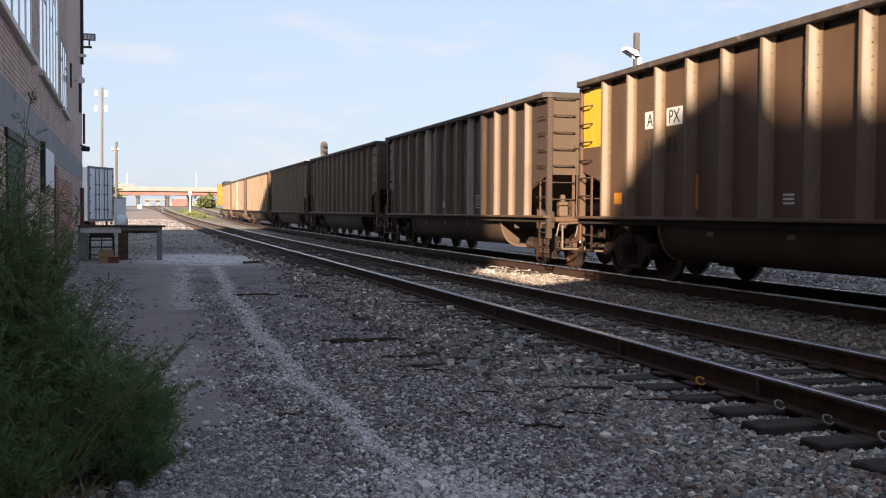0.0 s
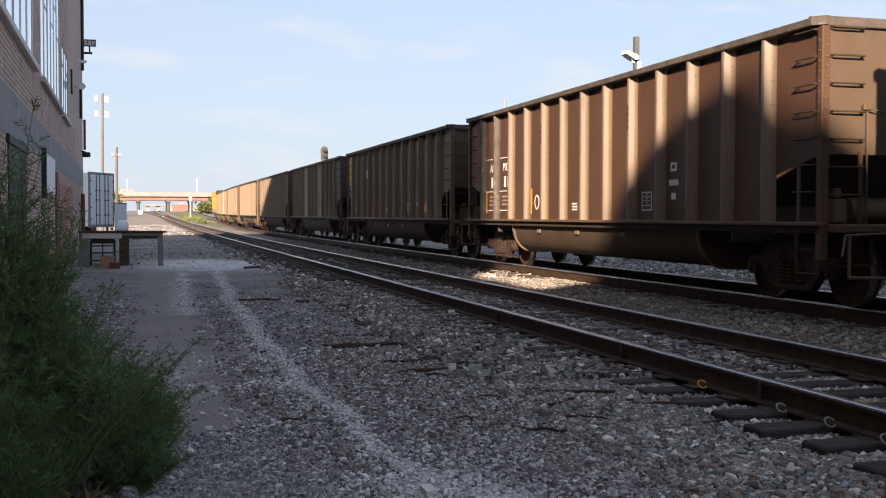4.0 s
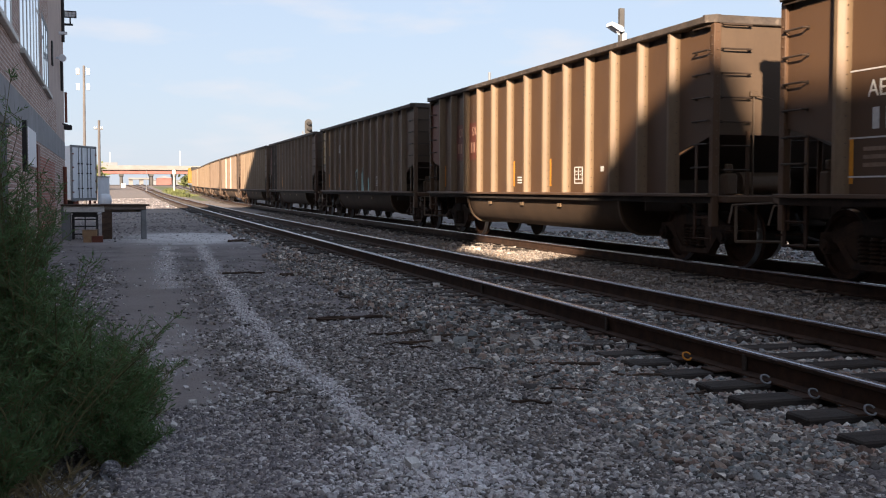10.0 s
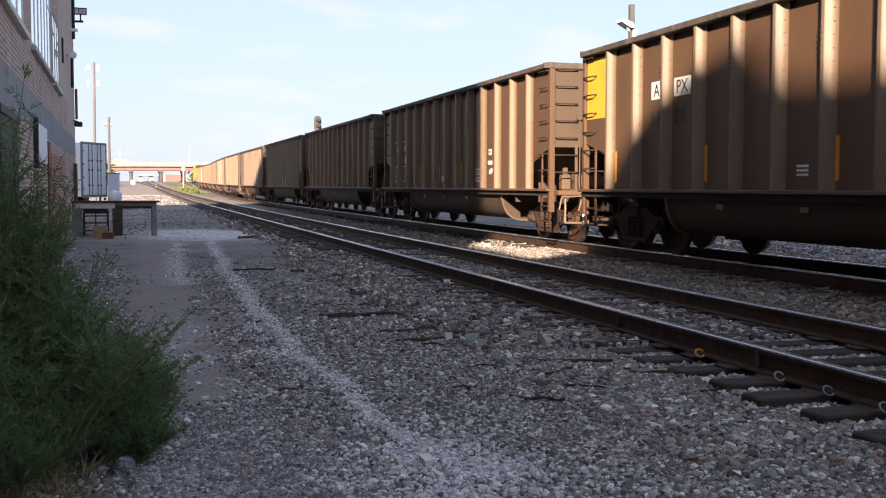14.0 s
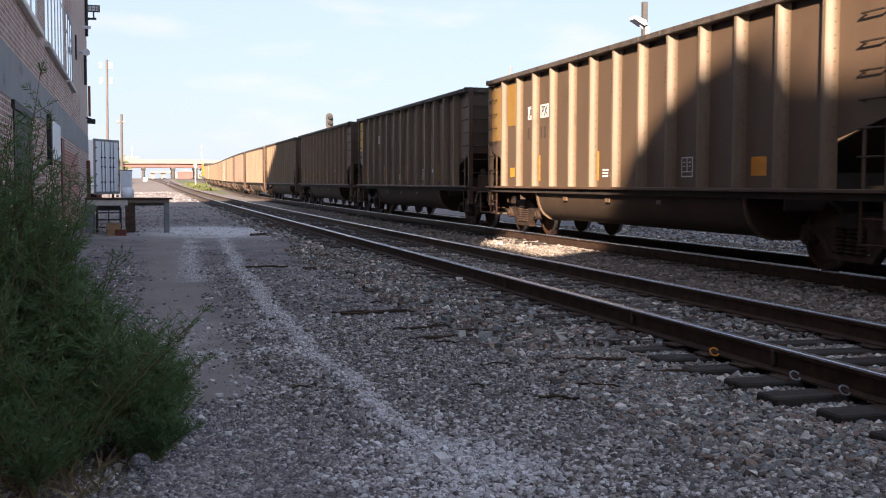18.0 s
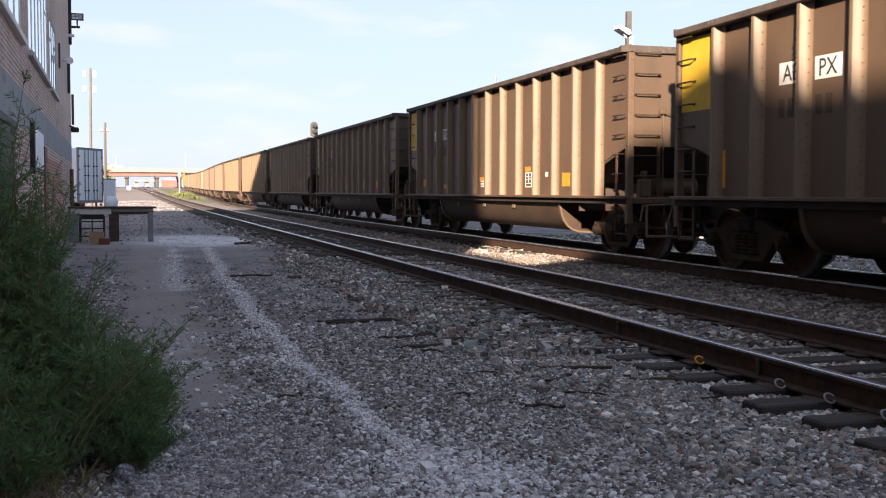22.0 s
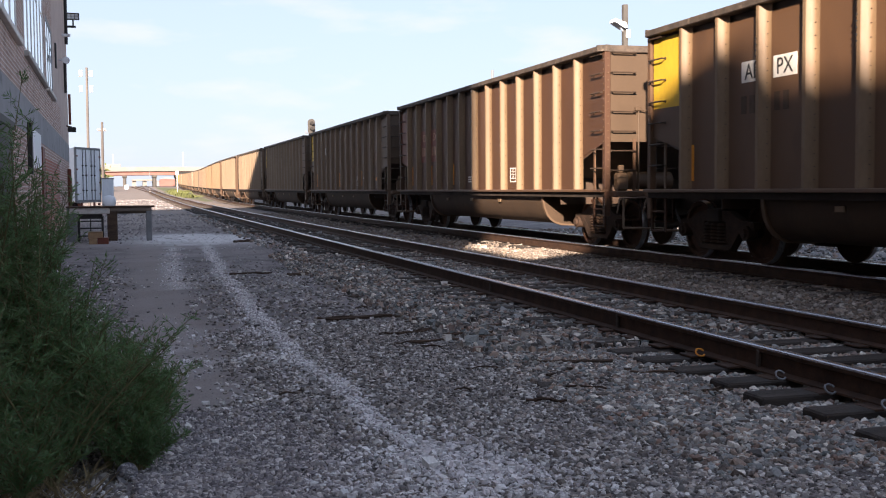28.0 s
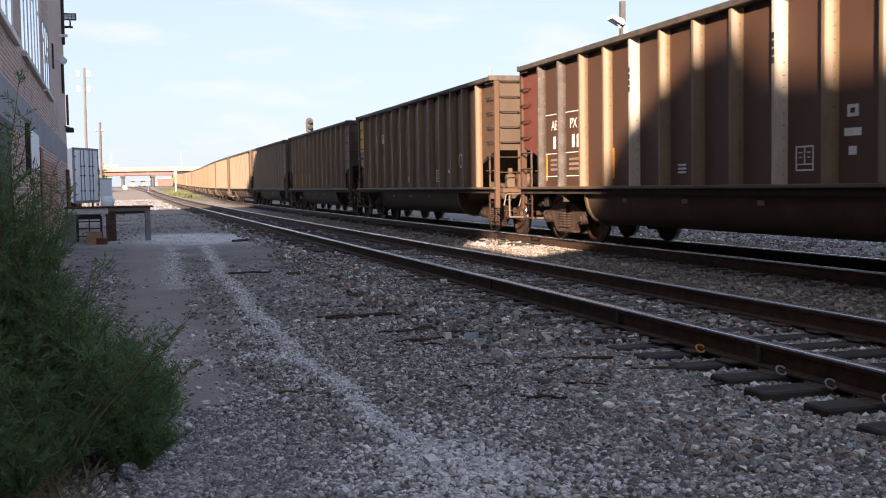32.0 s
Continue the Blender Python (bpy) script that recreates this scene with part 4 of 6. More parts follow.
STRIPS = {0: (4,), 1: (1, 4), 2: (1, 3), 3: (1, 6, 8), 4: (1, 4, 6, 8), 5: (1, 4, 7, 11), 6: (3, 6), 8: (1, 6, 10), 9: (1, 3, 5), 10: (1,), 11: (1, 4)}
SQUARES = {0: ((1, 0), (11, 1)), 6: ((1, 0), (11, 1)), 7: ((1, 0), (3, 0), (6, 0), (9, 0), (11, 1)), 8: ((12, 0),)}
for k, bays in STRIPS.items():
    strips(CARS[k], bays, ORANGE)
for k, bays in SQUARES.items():
    for bay, big in bays:
        if big:
            plate(CARS[k], "orange_label", ORANGE, bay, bay + 1, 1.26, 1.52, 0.22, 0.72)
        else:
            z = 1.58 if bay == 9 else 1.30 if bay == 1 else 1.24 if bay == 3 else 1.40
            plate(CARS[k], "orange_label", ORANGE, bay, bay + 1, z, z + (0.2 if bay == 1 else 0.1), 0.25, 0.65)
for k in (0, 3, 4, 5, 7, 8, 10):
    bar(CARS[k], bay_mid(10), 1.46, 0.12, 0.09, WHITE_PAINT)
ring_mark(CARS[1], 4, 1.45, 0.13)
ring_mark(CARS[10], 11, 1.75, 0.15)
for o in [west_ribs(CARS[11])[i] for i in (4, 8)] + [west_ribs(CARS[-1])[i] for i in (4, 8)] + [west_ribs(CARS[-5])[6]]:
    repaint(o, RIB_PALE)
for k in (11, 1):
    for o in west_ribs(CARS[k])[:2]:
        repaint(o, CHORD)
for k in (-1, -2, -3, -4, -5, -6):
    load_marks(CARS[k])
PAINT = {-6: (CAR_WARM, CAR_RIB), -5: (CAR_TAN, CAR_RIB), -4: (CAR_WARM, CAR_RIB), -3: (CAR_TAN, CAR_RIB), -2: (CAR_TAN, RIB_DIM), -1: (CAR_SOOT_SHADE, RIB_DIM), 0: (CAR_BROWN, CAR_RIB), 1: (CAR_RUST, RIB_DIM),
         2: (CAR_BROWN, CAR_RIB), 3: (CAR_WARM, RIB_GOLD), 4: (CAR_WARM, RIB_GOLD), 5: (CAR_WARM, CAR_RIB), 6: (CAR_TAN, CAR_RIB), 7: (CAR_TAN, CAR_RIB), 8: (CAR_TAN, CAR_RIB),
         9: (CAR_RUST, RIB_GOLD), 10: (CAR_WARM, RIB_GOLD), 11: (CAR_RUST, RIB_GOLD), 12: (CAR_BROWN, CAR_RIB)}
for k, (skin, rib) in PAINT.items():
    for o in CARS[k].children:
        kind = o.name.split(".")[0]
        slot = o.material_slots[0].link if len(o.material_slots) else "OBJECT"
        if kind in ("side_sheet", "end_bay", "corner_post") and slot == "DATA":
            repaint(o, skin)
        if kind == "rib" and slot == "DATA":
            repaint(o, rib)
tagged(CARS[8], "dusty tan-brown coal gondola with a yellow end panel")
for k in (0, 5, 7, 10):
    tagged(CARS[k], "dusty brown coal gondola with a yellow end panel")
tagged(CARS[6], "dusty brown coal gondola with an orange-yellow end panel")

# spray-painted letters on one car
tagged(CARS[2], "dusty brown coal gondola with teal spray-painted letters")


def spray(pts, mat, y, out):
    f = Form().prism([(y - u, w) for u, w in pts], "x", -PANEL - out, -PANEL + 0.001)
    return part("spray_paint", f, mat, CARS[2], "teal spray-painted letter" if mat is TEAL else "black spray-painted letter")


y6, y7, y8 = RIBS[::-1][5] - 0.10, RIBS[::-1][6] - 0.10, RIBS[::-1][7] - 0.10
spray([(0.03, 1.74), (0.36, 1.87), (0.42, 1.62), (0.66, 1.82), (0.78, 1.80), (0.80, 1.09), (0.34, 1.09)], TEAL, y6, 0.008)
spray([(0.10, 1.71), (0.30, 1.79), (0.41, 1.40), (0.62, 1.38), (0.70, 1.11), (0.36, 1.12)], BLACK_PAINT, y6, 0.011)
spray([(-0.02, 1.66), (0.12, 1.72), (0.22, 1.86), (0.52, 1.93), (0.74, 1.80), (0.80, 1.60), (0.84, 1.56), (0.84, 1.09), (-0.02, 1.09)], TEAL, y7, 0.008)
spray([(0.18, 1.80), (0.38, 1.90), (0.56, 1.72), (0.79, 1.45), (0.72, 1.13), (0.42, 1.11), (0.30, 1.40)], BLACK_PAINT, y7, 0.011)
spray([(0.45, 1.52), (0.57, 1.43), (0.52, 1.27)], TEAL, y7, 0.014)
spray([(-0.02, 1.55), (0.12, 1.51), (0.20, 1.28), (0.13, 1.11), (-0.02, 1.09)], TEAL, y8, 0.008)

# ---- locomotive at the head of the train ----


def make_locomotive():
    lo = thing("locomotive", "yellow and grey diesel locomotive leading the coal train", "locomotive", group="coal train")
    part("frame", Form().slab(-1.5, -10.6, 1.1, 1.5, 10.6, 1.45, 0.05), GREY_PAINT, lo)
    part("hood", Form().slab(-0.95, -10.0, 1.45, 0.95, 6.4, 3.75, 0.12), LOCO_YELLOW, lo)
    part("roof", Form().slab(-1.0, -9.9, 3.75, 1.0, 6.4, 3.98, 0.10), BLACK_PAINT, lo)
    part("radiator", Form().slab(-1.5, -10.0, 3.45, 1.5, -6.2, 4.05, 0.10), BLACK_PAINT, lo)
    part("cab", Form().slab(-1.55, 6.4, 1.45, 1.55, 8.8, 4.1, 0.15), LOCO_YELLOW, lo)
    part("nose", Form().slab(-1.0, 8.8, 1.45, 1.0, 10.4, 3.0, 0.15), LOCO_YELLOW, lo)
    part("fuel_tank", Form().slab(-1.4, -2.6, 0.35, 1.4, 2.6, 1.1, 0.15), BLACK_PAINT, lo)
    for sx in (-1, 1):
        f = Form()
        for k in range(9):
            y = -9.8 + 1.9 * k
            f.rod((sx * 1.45, y, 1.45), (sx * 1.45, y, 2.5), 0.02, 6)
        part("handrail", f.rod((sx * 1.45, -9.8, 2.5), (sx * 1.45, 5.4, 2.5), 0.02, 6), LOCO_YELLOW, lo)
        part("cab_window", Form().box(min(sx * 1.54, sx * 1.56), 6.9, 3.0, max(sx * 1.54, sx * 1.56), 8.4, 3.8), GLASS, lo)
    for sy in (-1, 1):
        truck = new("truck")
        truck.parent, truck.location = lo, (0, sy * 6.8, 0)
        for sx in (-1, 1):
            part("side_frame", Form().slab(sx * 1.05 - 0.1, -2.4, 0.4, sx * 1.05 + 0.1, 2.4, 0.9, 0.05), GREY_PAINT, truck)
        for c in (-1.9, 0, 1.9):
            ws = part("wheelset", Form().rod((-1, 0, 0), (1, 0, 0), 0.08, 8).lathe([(0.7, 0.1), (0.7, 0.457), (0.84, 0.45), (0.84, 0.1)], (0, 0, 0), 20).lathe([(-0.84, 0.1), (-0.84, 0.45), (-0.7, 0.457), (-0.7, 0.1)], (0, 0, 0), 20), CAR_DARK, truck)
            ws.location = (0, c, 0.457)
    return lo


LOCO = make_locomotive()

# ---- warehouse beside the lane ----
FACE = pose(-1.56, 0, 0, 0, 0, 0.85)
NORTH, SOUTH, TOP, DEEP = 45.6, 4.75, 13.4, 9.6
# roof out of view; its fall is shaped to slant the shadow's far edge
STEP, LOW_A, LOW_B = 41.0, 12.4, 10.5          # north of STEP the roof falls towards the end wall
warehouse = thing("warehouse", "old brick warehouse with a grey painted band and tall windows", "building", FACE)
W_SILL, W_HEAD = 4.13, 7.6
OPENINGS = [(13.9, 21.2, W_SILL, W_HEAD), (22.9, 29.7, W_SILL, W_HEAD), (30.6, 34.0, W_SILL, 6.08)]
# the front wall, bay by bay, with the openings left through it
f = Form().box(-0.38, SOUTH, -0.3, 0, NORTH, 2.51)
part("wall_base", f, BRICK, warehouse)
part("painted_band", Form().box(-0.38, SOUTH, 2.51, 0.006, NORTH, 3.20), STUCCO, warehouse, "smooth grey painted band")
part("wall", Form().box(-0.38, SOUTH, 3.20, 0, 38.5, W_SILL), BRICK, warehouse)
part("wall", Form().box(-0.38, 38.5, 3.20, 0, NORTH, W_SILL), PLASTER, warehouse)
ys = [SOUTH] + [v for a, b, _, _ in OPENINGS for v in (a, b)] + [NORTH]
for a, b in zip(ys[::2], ys[1::2]):
    part("wall_pier", Form().box(-0.38, a, W_SILL, 0, b, W_HEAD), BRICK if a < 33 else PLASTER, warehouse)
part("wall", Form().box(-0.38, 30.6, 6.08, 0, 34.0, W_HEAD), BRICK, warehouse)
part("wall", Form().box(-0.38, SOUTH, W_HEAD, 0, 34.0, TOP), BRICK, warehouse)
part("wall", Form().box(-0.38, 34.0, W_HEAD, 0, STEP, TOP), PLASTER, warehouse)
part("wall", Form().prism([(STEP, W_HEAD), (NORTH, W_HEAD), (NORTH, LOW_B), (STEP, LOW_A)], "x", -0.38, 0), PLASTER, warehouse)
part("back_wall", Form().box(-DEEP, SOUTH, -0.3, -DEEP + 0.3, NORTH, LOW_B), BRICK, warehouse)
part("back_wall", Form().box(-DEEP, SOUTH, LOW_B, -DEEP + 0.3, STEP, TOP), BRICK, warehouse)
part("party_wall", Form().box(-DEEP + 0.3, STEP - 0.3, LOW_B, -0.38, STEP, TOP), BRICK, warehouse)
part("end_wall", Form().box(-DEEP + 0.3, NORTH - 0.3, -0.3, -0.38, NORTH, LOW_B), BRICK, warehouse)
part("end_wall", Form().box(-DEEP + 0.3, SOUTH, -0.3, -0.38, SOUTH + 0.3, TOP), BRICK, warehouse)
part("roof", Form().box(-DEEP, SOUTH, TOP, 0.05, STEP, TOP + 0.25), CONCRETE, warehouse)
part("roof", Form().prism([(STEP + 0.004, LOW_A - 0.02), (NORTH, LOW_B), (NORTH, LOW_B + 0.18), (STEP + 0.004, LOW_A + 0.18)], "x", -DEEP, 0.04), CONCRETE, warehouse)
part("upper_floor", Form().box(-DEEP + 0.3, SOUTH + 0.3, 3.4, -0.38, NORTH - 0.3, 3.6), CONCRETE, warehouse)
for a, b, z0, z1 in OPENINGS:
    win = part("window", Form().box(-0.10, a, z0, -0.004, a + 0.20, z1).box(-0.10, b - 0.20, z0, -0.004, b, z1).box(-0.10, a + 0.20, z0, -0.004, b - 0.20, z0 + 0.12).box(-0.10, a + 0.20, z1 - 0.12, -0.004, b - 0.20, z1), SILL if b < 30 else GREY_PAINT, warehouse, "white painted window frame" if b < 30 else "")
    n = max(2, round((b - a) / 1.15))
    for i in range(n):
        y0, y1 = a + 0.09 + (b - a - 0.18) * i / n, a + 0.09 + (b - a - 0.18) * (i + 1) / n
        part("pane", Form().box(-0.022, y0 + 0.03, z0 + 0.09, -0.014, y1 - 0.03, z1 - 0.09), GLASS, win)
        if i:
            part("mullion", Form().slab(-0.06, y0 - 0.11, z0 + 0.12, -0.006, y0 + 0.11, z1 - 0.12, 0.003), SILL if b < 30 else GREY_PAINT, win)
        k = z0 + 0.09 + (z1 - z0) * (0.45 if i % 2 else 0.62)
        part("transom", Form().box(-0.05, y0 + 0.11, k, -0.009, y1 - 0.11, k + 0.07), SILL if b < 30 else GREY_PAINT, win)
    part("sill", Form().slab(-0.2, a - 0.1, z0 - 0.11, 0.10, b + 0.1, z0 + 0.0, 0.012), SILL, warehouse, "pale stone window sill")
part("doorway", Form().box(-0.02, 16.4, 0, 0.02, 19.3, 2.45), BLACK_PAINT, warehouse, "dark doorway under the grey band")
part("lintel", Form().slab(-0.05, 16.2, 2.38, 0.05, 19.5, 2.51, 0.01), BLACK_PAINT, warehouse)
part("side_door", Form().slab(-0.02, 27.3, 0.0, 0.04, 28.2, 2.42, 0.01), CAR_RED, warehouse, "dark red steel door")
part("sign_board", Form().slab(0.0, 23.4, 1.85, 0.05, 26.6, 2.66, 0.01), TRAILER_WHITE, warehouse, "plain pale sign board")
part("sign_bracket", Form().box(0.0, 22.9, 1.7, 0.09, 23.2, 2.72), BLACK_PAINT, warehouse)
part("brick_patch", Form().box(-0.01, 29.0, 0.3, 0.008, 36.5, 2.2), BRICK_RED, warehouse, "patch of bare red brick")
part("downpipe", Form().rod((0.09, 41.3, 4.9), (0.09, 41.3, 6.0), 0.05, 8), BLACK_PAINT, warehouse)
part("downpipe", Form().rod((0.09, 42.8, 0.0), (0.09, 42.8, 2.2), 0.07, 8), CAR_RED, warehouse)
part("downpipe", Form().rod((0.09, 43.3, 6.9), (0.09, 43.3, 10.6), 0.06, 8), BLACK_PAINT, warehouse)
part("downpipe", Form().rod((0.08, 45.3, 4.0), (0.08, 45.3, 5.2), 0.05, 8), CAR_RED, warehouse)
part("wall_vent", Form().slab(0.0, 35.6, 5.2, 0.05, 36.0, 5.95, 0.01), BLACK_PAINT, warehouse)
part("wall_camera", Form().rod((0.0, 38.9, 5.80), (0.25, 38.9, 5.80), 0.04, 8).rod((0.22, 38.5, 5.76), (0.22, 39.1, 5.82), 0.12, 10), TRAILER_WHITE, warehouse, "white round wall camera")
part("wall_bracket", Form().slab(0, 41.5, 6.95, 0.3, 41.6, 7.05, 0.01), TRAILER_WHITE, warehouse)
lamp2 = part("wall_lamp", Form().slab(0.05, 43.3, 3.62, 0.35, 43.7, 3.80, 0.03).rod((0, 43.5, 3.85), (0.2, 43.5, 3.80), 0.03, 6), BLACK_PAINT, warehouse, "small dark wall lamp")

floodlight = thing("floodlight", "black floodlight on a bracket at the warehouse corner", "lamp", FACE)
part("arm", Form().rod((0.0, 45.2, 7.84), (0.40, 45.2, 7.84), 0.045, 8).rod((0.30, 45.2, 7.84), (0.30, 45.2, 8.12), 0.03, 8), BLACK_PAINT, floodlight)
head = part("lamp_head", Form().box(0.06, 45.16, 8.10, 0.54, 45.20, 8.36).box(0.06, 45.05, 8.335, 0.54, 45.2, 8.36).box(0.06, 45.05, 8.10, 0.54, 45.2, 8.125).box(0.06, 45.05, 8.10, 0.09, 45.2, 8.36).box(0.51, 45.05, 8.10, 0.54, 45.2, 8.36), BLACK_PAINT, floodlight)
for i in range(3):
    for j in range(2):
        part("lens", Form().box(0.10 + 0.14 * i, 45.09, 8.135 + 0.105 * j, 0.22 + 0.14 * i, 45.155, 8.225 + 0.105 * j), TRAILER_WHITE, head)

# unseen blocks south of the warehouse, beside and behind the camera, added for shadow
# height chosen to keep sun off the ground short of the train
low_blocker = thing("low_wing", "unseen low brick block that shades the near ground", "building", pose(-1.63, 0, 0))
part("wall", Form().box(-9.5, 0.56, -0.3, 0, 4.65, 6.55), BRICK, low_blocker)
part("roof", Form().box(-9.6, 0.56, 6.55, 0.02, 4.65, 6.7), CONCRETE, low_blocker)
round_blocker = thing("brick_annex", "unseen brick block that casts the rounded shadow on the train", "building", pose(-1.63, -8.18, 0.68))
part("wall", Form().box(-9.5, -28, -1.0, 0, 8.7, 4.6), BRICK, round_blocker)
# outline fitted so that its shadow rounds over the passing cars
arch = [(8.7, 4.6), (8.6, 5.6), (8.2, 6.1), (7.1, 7.1), (6.0, 7.62), (5.25, 8.05), (4.82, 8.6), (4.45, 8.86), (4.0, 9.2), (3.2, 9.6), (2.5, 9.83), (1.9, 9.92), (1.45, 9.97), (1.15, 9.88), (0.85, 9.62), (0.35, 9.36), (-0.5, 9.30), (-3.3, 9.30), (-3.3, 4.6)]
part("rounded_parapet", Form().prism(arch, "x", -0.4, 0.0), BRICK, round_blocker)
part("parapet", Form().box(-0.4, -28, 4.6, 0, -3.3, 9.3), BRICK, round_blocker)
part("roof", Form().box(-9.5, -28, 4.6, -0.41, 8.7, 4.75), CONCRETE, round_blocker)

# ---- the yard beyond the warehouse ----
bench = thing("work_bench", "weathered timber work bench on heavy posts", "table")
part("table_top", Form().slab(-1.62, 30.6, 0.90, 0.68, 31.5, 0.945, 0.008), BARK, bench)
part("apron", Form().slab(-1.55, 30.66, 0.74, -0.50, 30.71, 0.895, 0.006), SILL, bench, "pale painted apron board")
part("apron", Form().slab(-0.49, 30.66, 0.80, 0.58, 30.71, 0.895, 0.006), WOOD, bench)
part("apron", Form().slab(-1.55, 31.38, 0.72, 0.58, 31.43, 0.895, 0.006), WOOD, bench)
for x, w, mat in ((0.53, 0.07, GREY_PAINT), (-0.44, 0.13, BARK), (-1.5, 0.11, GREY_PAINT)):
    for y in (30.75, 31.35):
        part("post", Form().slab(x - w, y - 0.07, -0.06, x + w, y + 0.07, 0.90, 0.008), mat, bench)

rack = thing("steel_rack", "black open steel rack standing under the bench", "rack")
for x in (-1.32, -0.70):
    for y in (30.78, 31.2):
        part("upright", Form().box(x - 0.025, y - 0.02, -0.05, x + 0.025, y + 0.02, 0.66), BLACK_PAINT, rack)
for z in (0.12, 0.33, 0.52):
    part("shelf", Form().box(-1.32, 30.78, z, -0.70, 31.2, z + 0.03), BLACK_PAINT, rack)
part("brace", Form().box(-1.02, 30.77, -0.05, -0.99, 30.79, 0.66), BLACK_PAINT, rack)
part("back_panel", Form().box(-1.32, 30.78, 0.60, -0.70, 31.2, 0.72), BLACK_PAINT, rack)

CARD = material("brown_wood_crate", (0.24, 0.15, 0.08), (0.36, 0.24, 0.14), 0.85, scale=4, fine=30)
for k, (x0, x1, z0, z1, mat) in enumerate(((-1.02, -0.66, 0.14, 0.30, CARD), (-1.0, -0.80, -0.04, 0.14, CARD), (-0.79, -0.52, -0.04, 0.14, CAR_RED))):
    c = thing("crate", "small rough wooden crate beside the bench", "crate", group="crates")
    part("box", Form().slab(x0, 29.0, z0, x1, 29.3, z1, 0.008), mat, c)
    part("lid", Form().slab(x0 - 0.01, 28.99, z1, x1 + 0.01, 29.31, z1 + 0.012, 0.003), mat, c)

# trailer parked at the north end
trailer = thing("box_trailer", "dirty white box trailer with closed rear doors", "trailer", pose(-2.02, 60.5, rise(60) - 0.30, 0, 0, 63))
part("body", Form().slab(-1.25, 0.05, 1.05, 1.25, 9.5, 3.85, 0.03), TRAILER_WHITE, trailer)
for sx in (-1, 1):
    door = part("rear_door", Form().slab(min(0.01 * sx, 1.2 * sx), 0.0, 1.12, max(0.01 * sx, 1.2 * sx), 0.06, 3.78, 0.01), TRAILER_WHITE, trailer)
    for x in (0.28, 0.62):
        part("lock_rod", Form().rod((sx * x, -0.03, 1.12), (sx * x, -0.03, 3.78), 0.022, 6), GREY_PAINT, door)
        for z in (1.6, 2.4, 2.9):
            part("keeper", Form().box(sx * x - 0.06, -0.06, z, sx * x + 0.06, 0.0, z + 0.06), BLACK_PAINT, door)
    for z in (1.4, 2.0, 2.7, 3.4):
        part("hinge", Form().box(sx * 1.2 - 0.07, -0.04, z, sx * 1.2 + 0.07, 0.02, z + 0.07), CAR_RED, door)
part("door_frame", Form().box(-1.3, -0.01, 3.78, 1.3, 0.08, 3.9).box(-1.3, -0.01, 1.0, -1.2, 0.08, 3.9).box(1.2, -0.01, 1.0, 1.3, 0.08, 3.9).box(-1.3, -0.01, 0.98, 1.3, 0.08, 1.12), GREY_PAINT, trailer)
part("bumper", Form().slab(-1.2, 0.0, 0.45, 1.2, 0.12, 0.60, 0.01).box(-0.7, 0.02, 0.6, -0.6, 0.1, 1.0).box(0.6, 0.02, 0.6, 0.7, 0.1, 1.0), CAR_RED, trailer)
for sx in (-1, 1):
    part("tail_lamp", Form().slab(sx * 1.05 - 0.12, -0.03, 0.82, sx * 1.05 + 0.12, 0.02, 0.94, 0.01), CAR_RED, trailer)
    for y in (1.4, 2.7):
        part("wheel", Form().lathe([(sx * 0.75, 0.1), (sx * 0.75, 0.5), (sx * 1.2, 0.5), (sx * 1.2, 0.3), (sx * 1.1, 0.1)], (0, y, 0.5), 20), BLACK_PAINT, trailer)
part("landing_leg", Form().box(-0.9, 7.6, 0, -0.75, 7.75, 1.05).box(0.75, 7.6, 0, 0.9, 7.75, 1.05), GREY_PAINT, trailer)

cabinet = thing("utility_cabinet", "tall white metal utility cabinet", "cabinet", pose(-1.08, 61.8, rise(62) - 0.04))
part("body", Form().slab(-0.31, -0.27, 0.0, 0.31, 0.27, 1.98, 0.015), TRAILER_WHITE, cabinet)
part("door", Form().slab(-0.24, -0.29, 0.12, 0.24, -0.272, 1.9, 0.006), TRAILER_WHITE, cabinet)
part("cap", Form().slab(-0.34, -0.30, 1.98, 0.34, 0.30, 2.03, 0.01), GREY_PAINT, cabinet)
tank = thing("gas_tank", "round white gas tank on short legs", "tank", pose(-1.0, 60.6, rise(60.8) - 0.10))
part("shell", Form().lathe([(0.45, 0.02), (0.5, 0.22), (0.62, 0.33), (0.8, 0.36), (1.0, 0.33), (1.12, 0.22), (1.16, 0.02)], (0, 0, 0), 24, "z"), TRAILER_WHITE, tank, smooth=True)
for a in range(3):
    part("leg", Form().box(0.22 * math.cos(a * 2.1) - 0.03, 0.22 * math.sin(a * 2.1) - 0.03, 0, 0.22 * math.cos(a * 2.1) + 0.03, 0.22 * math.sin(a * 2.1) + 0.03, 0.55), GREY_PAINT, tank)


def utility_pole(x, y, top, r, mat, arms, label):
    p = thing("utility_pole", label, "pole", pose(x, y, rise(y) - 0.1), group="utility poles")
    h = top - rise(y) + 0.1
    part("shaft", Form().rod((0, 0, 0), (0.06, 0, h), r, 10, r * 0.75), mat, p, smooth=True)
    for z, w in arms:
        part("crossarm", Form().box(-w, -0.06, h - z, w, 0.06, h - z + 0.11), POLE_WOOD, p)
        for x2 in (-w * 0.9, -w * 0.5, w * 0.5, w * 0.9):
            part("insulator", Form().rod((x2, 0, h - z + 0.11), (x2, 0, h - z + 0.28), 0.05, 8, 0.03), TRAILER_WHITE, p)
    return p


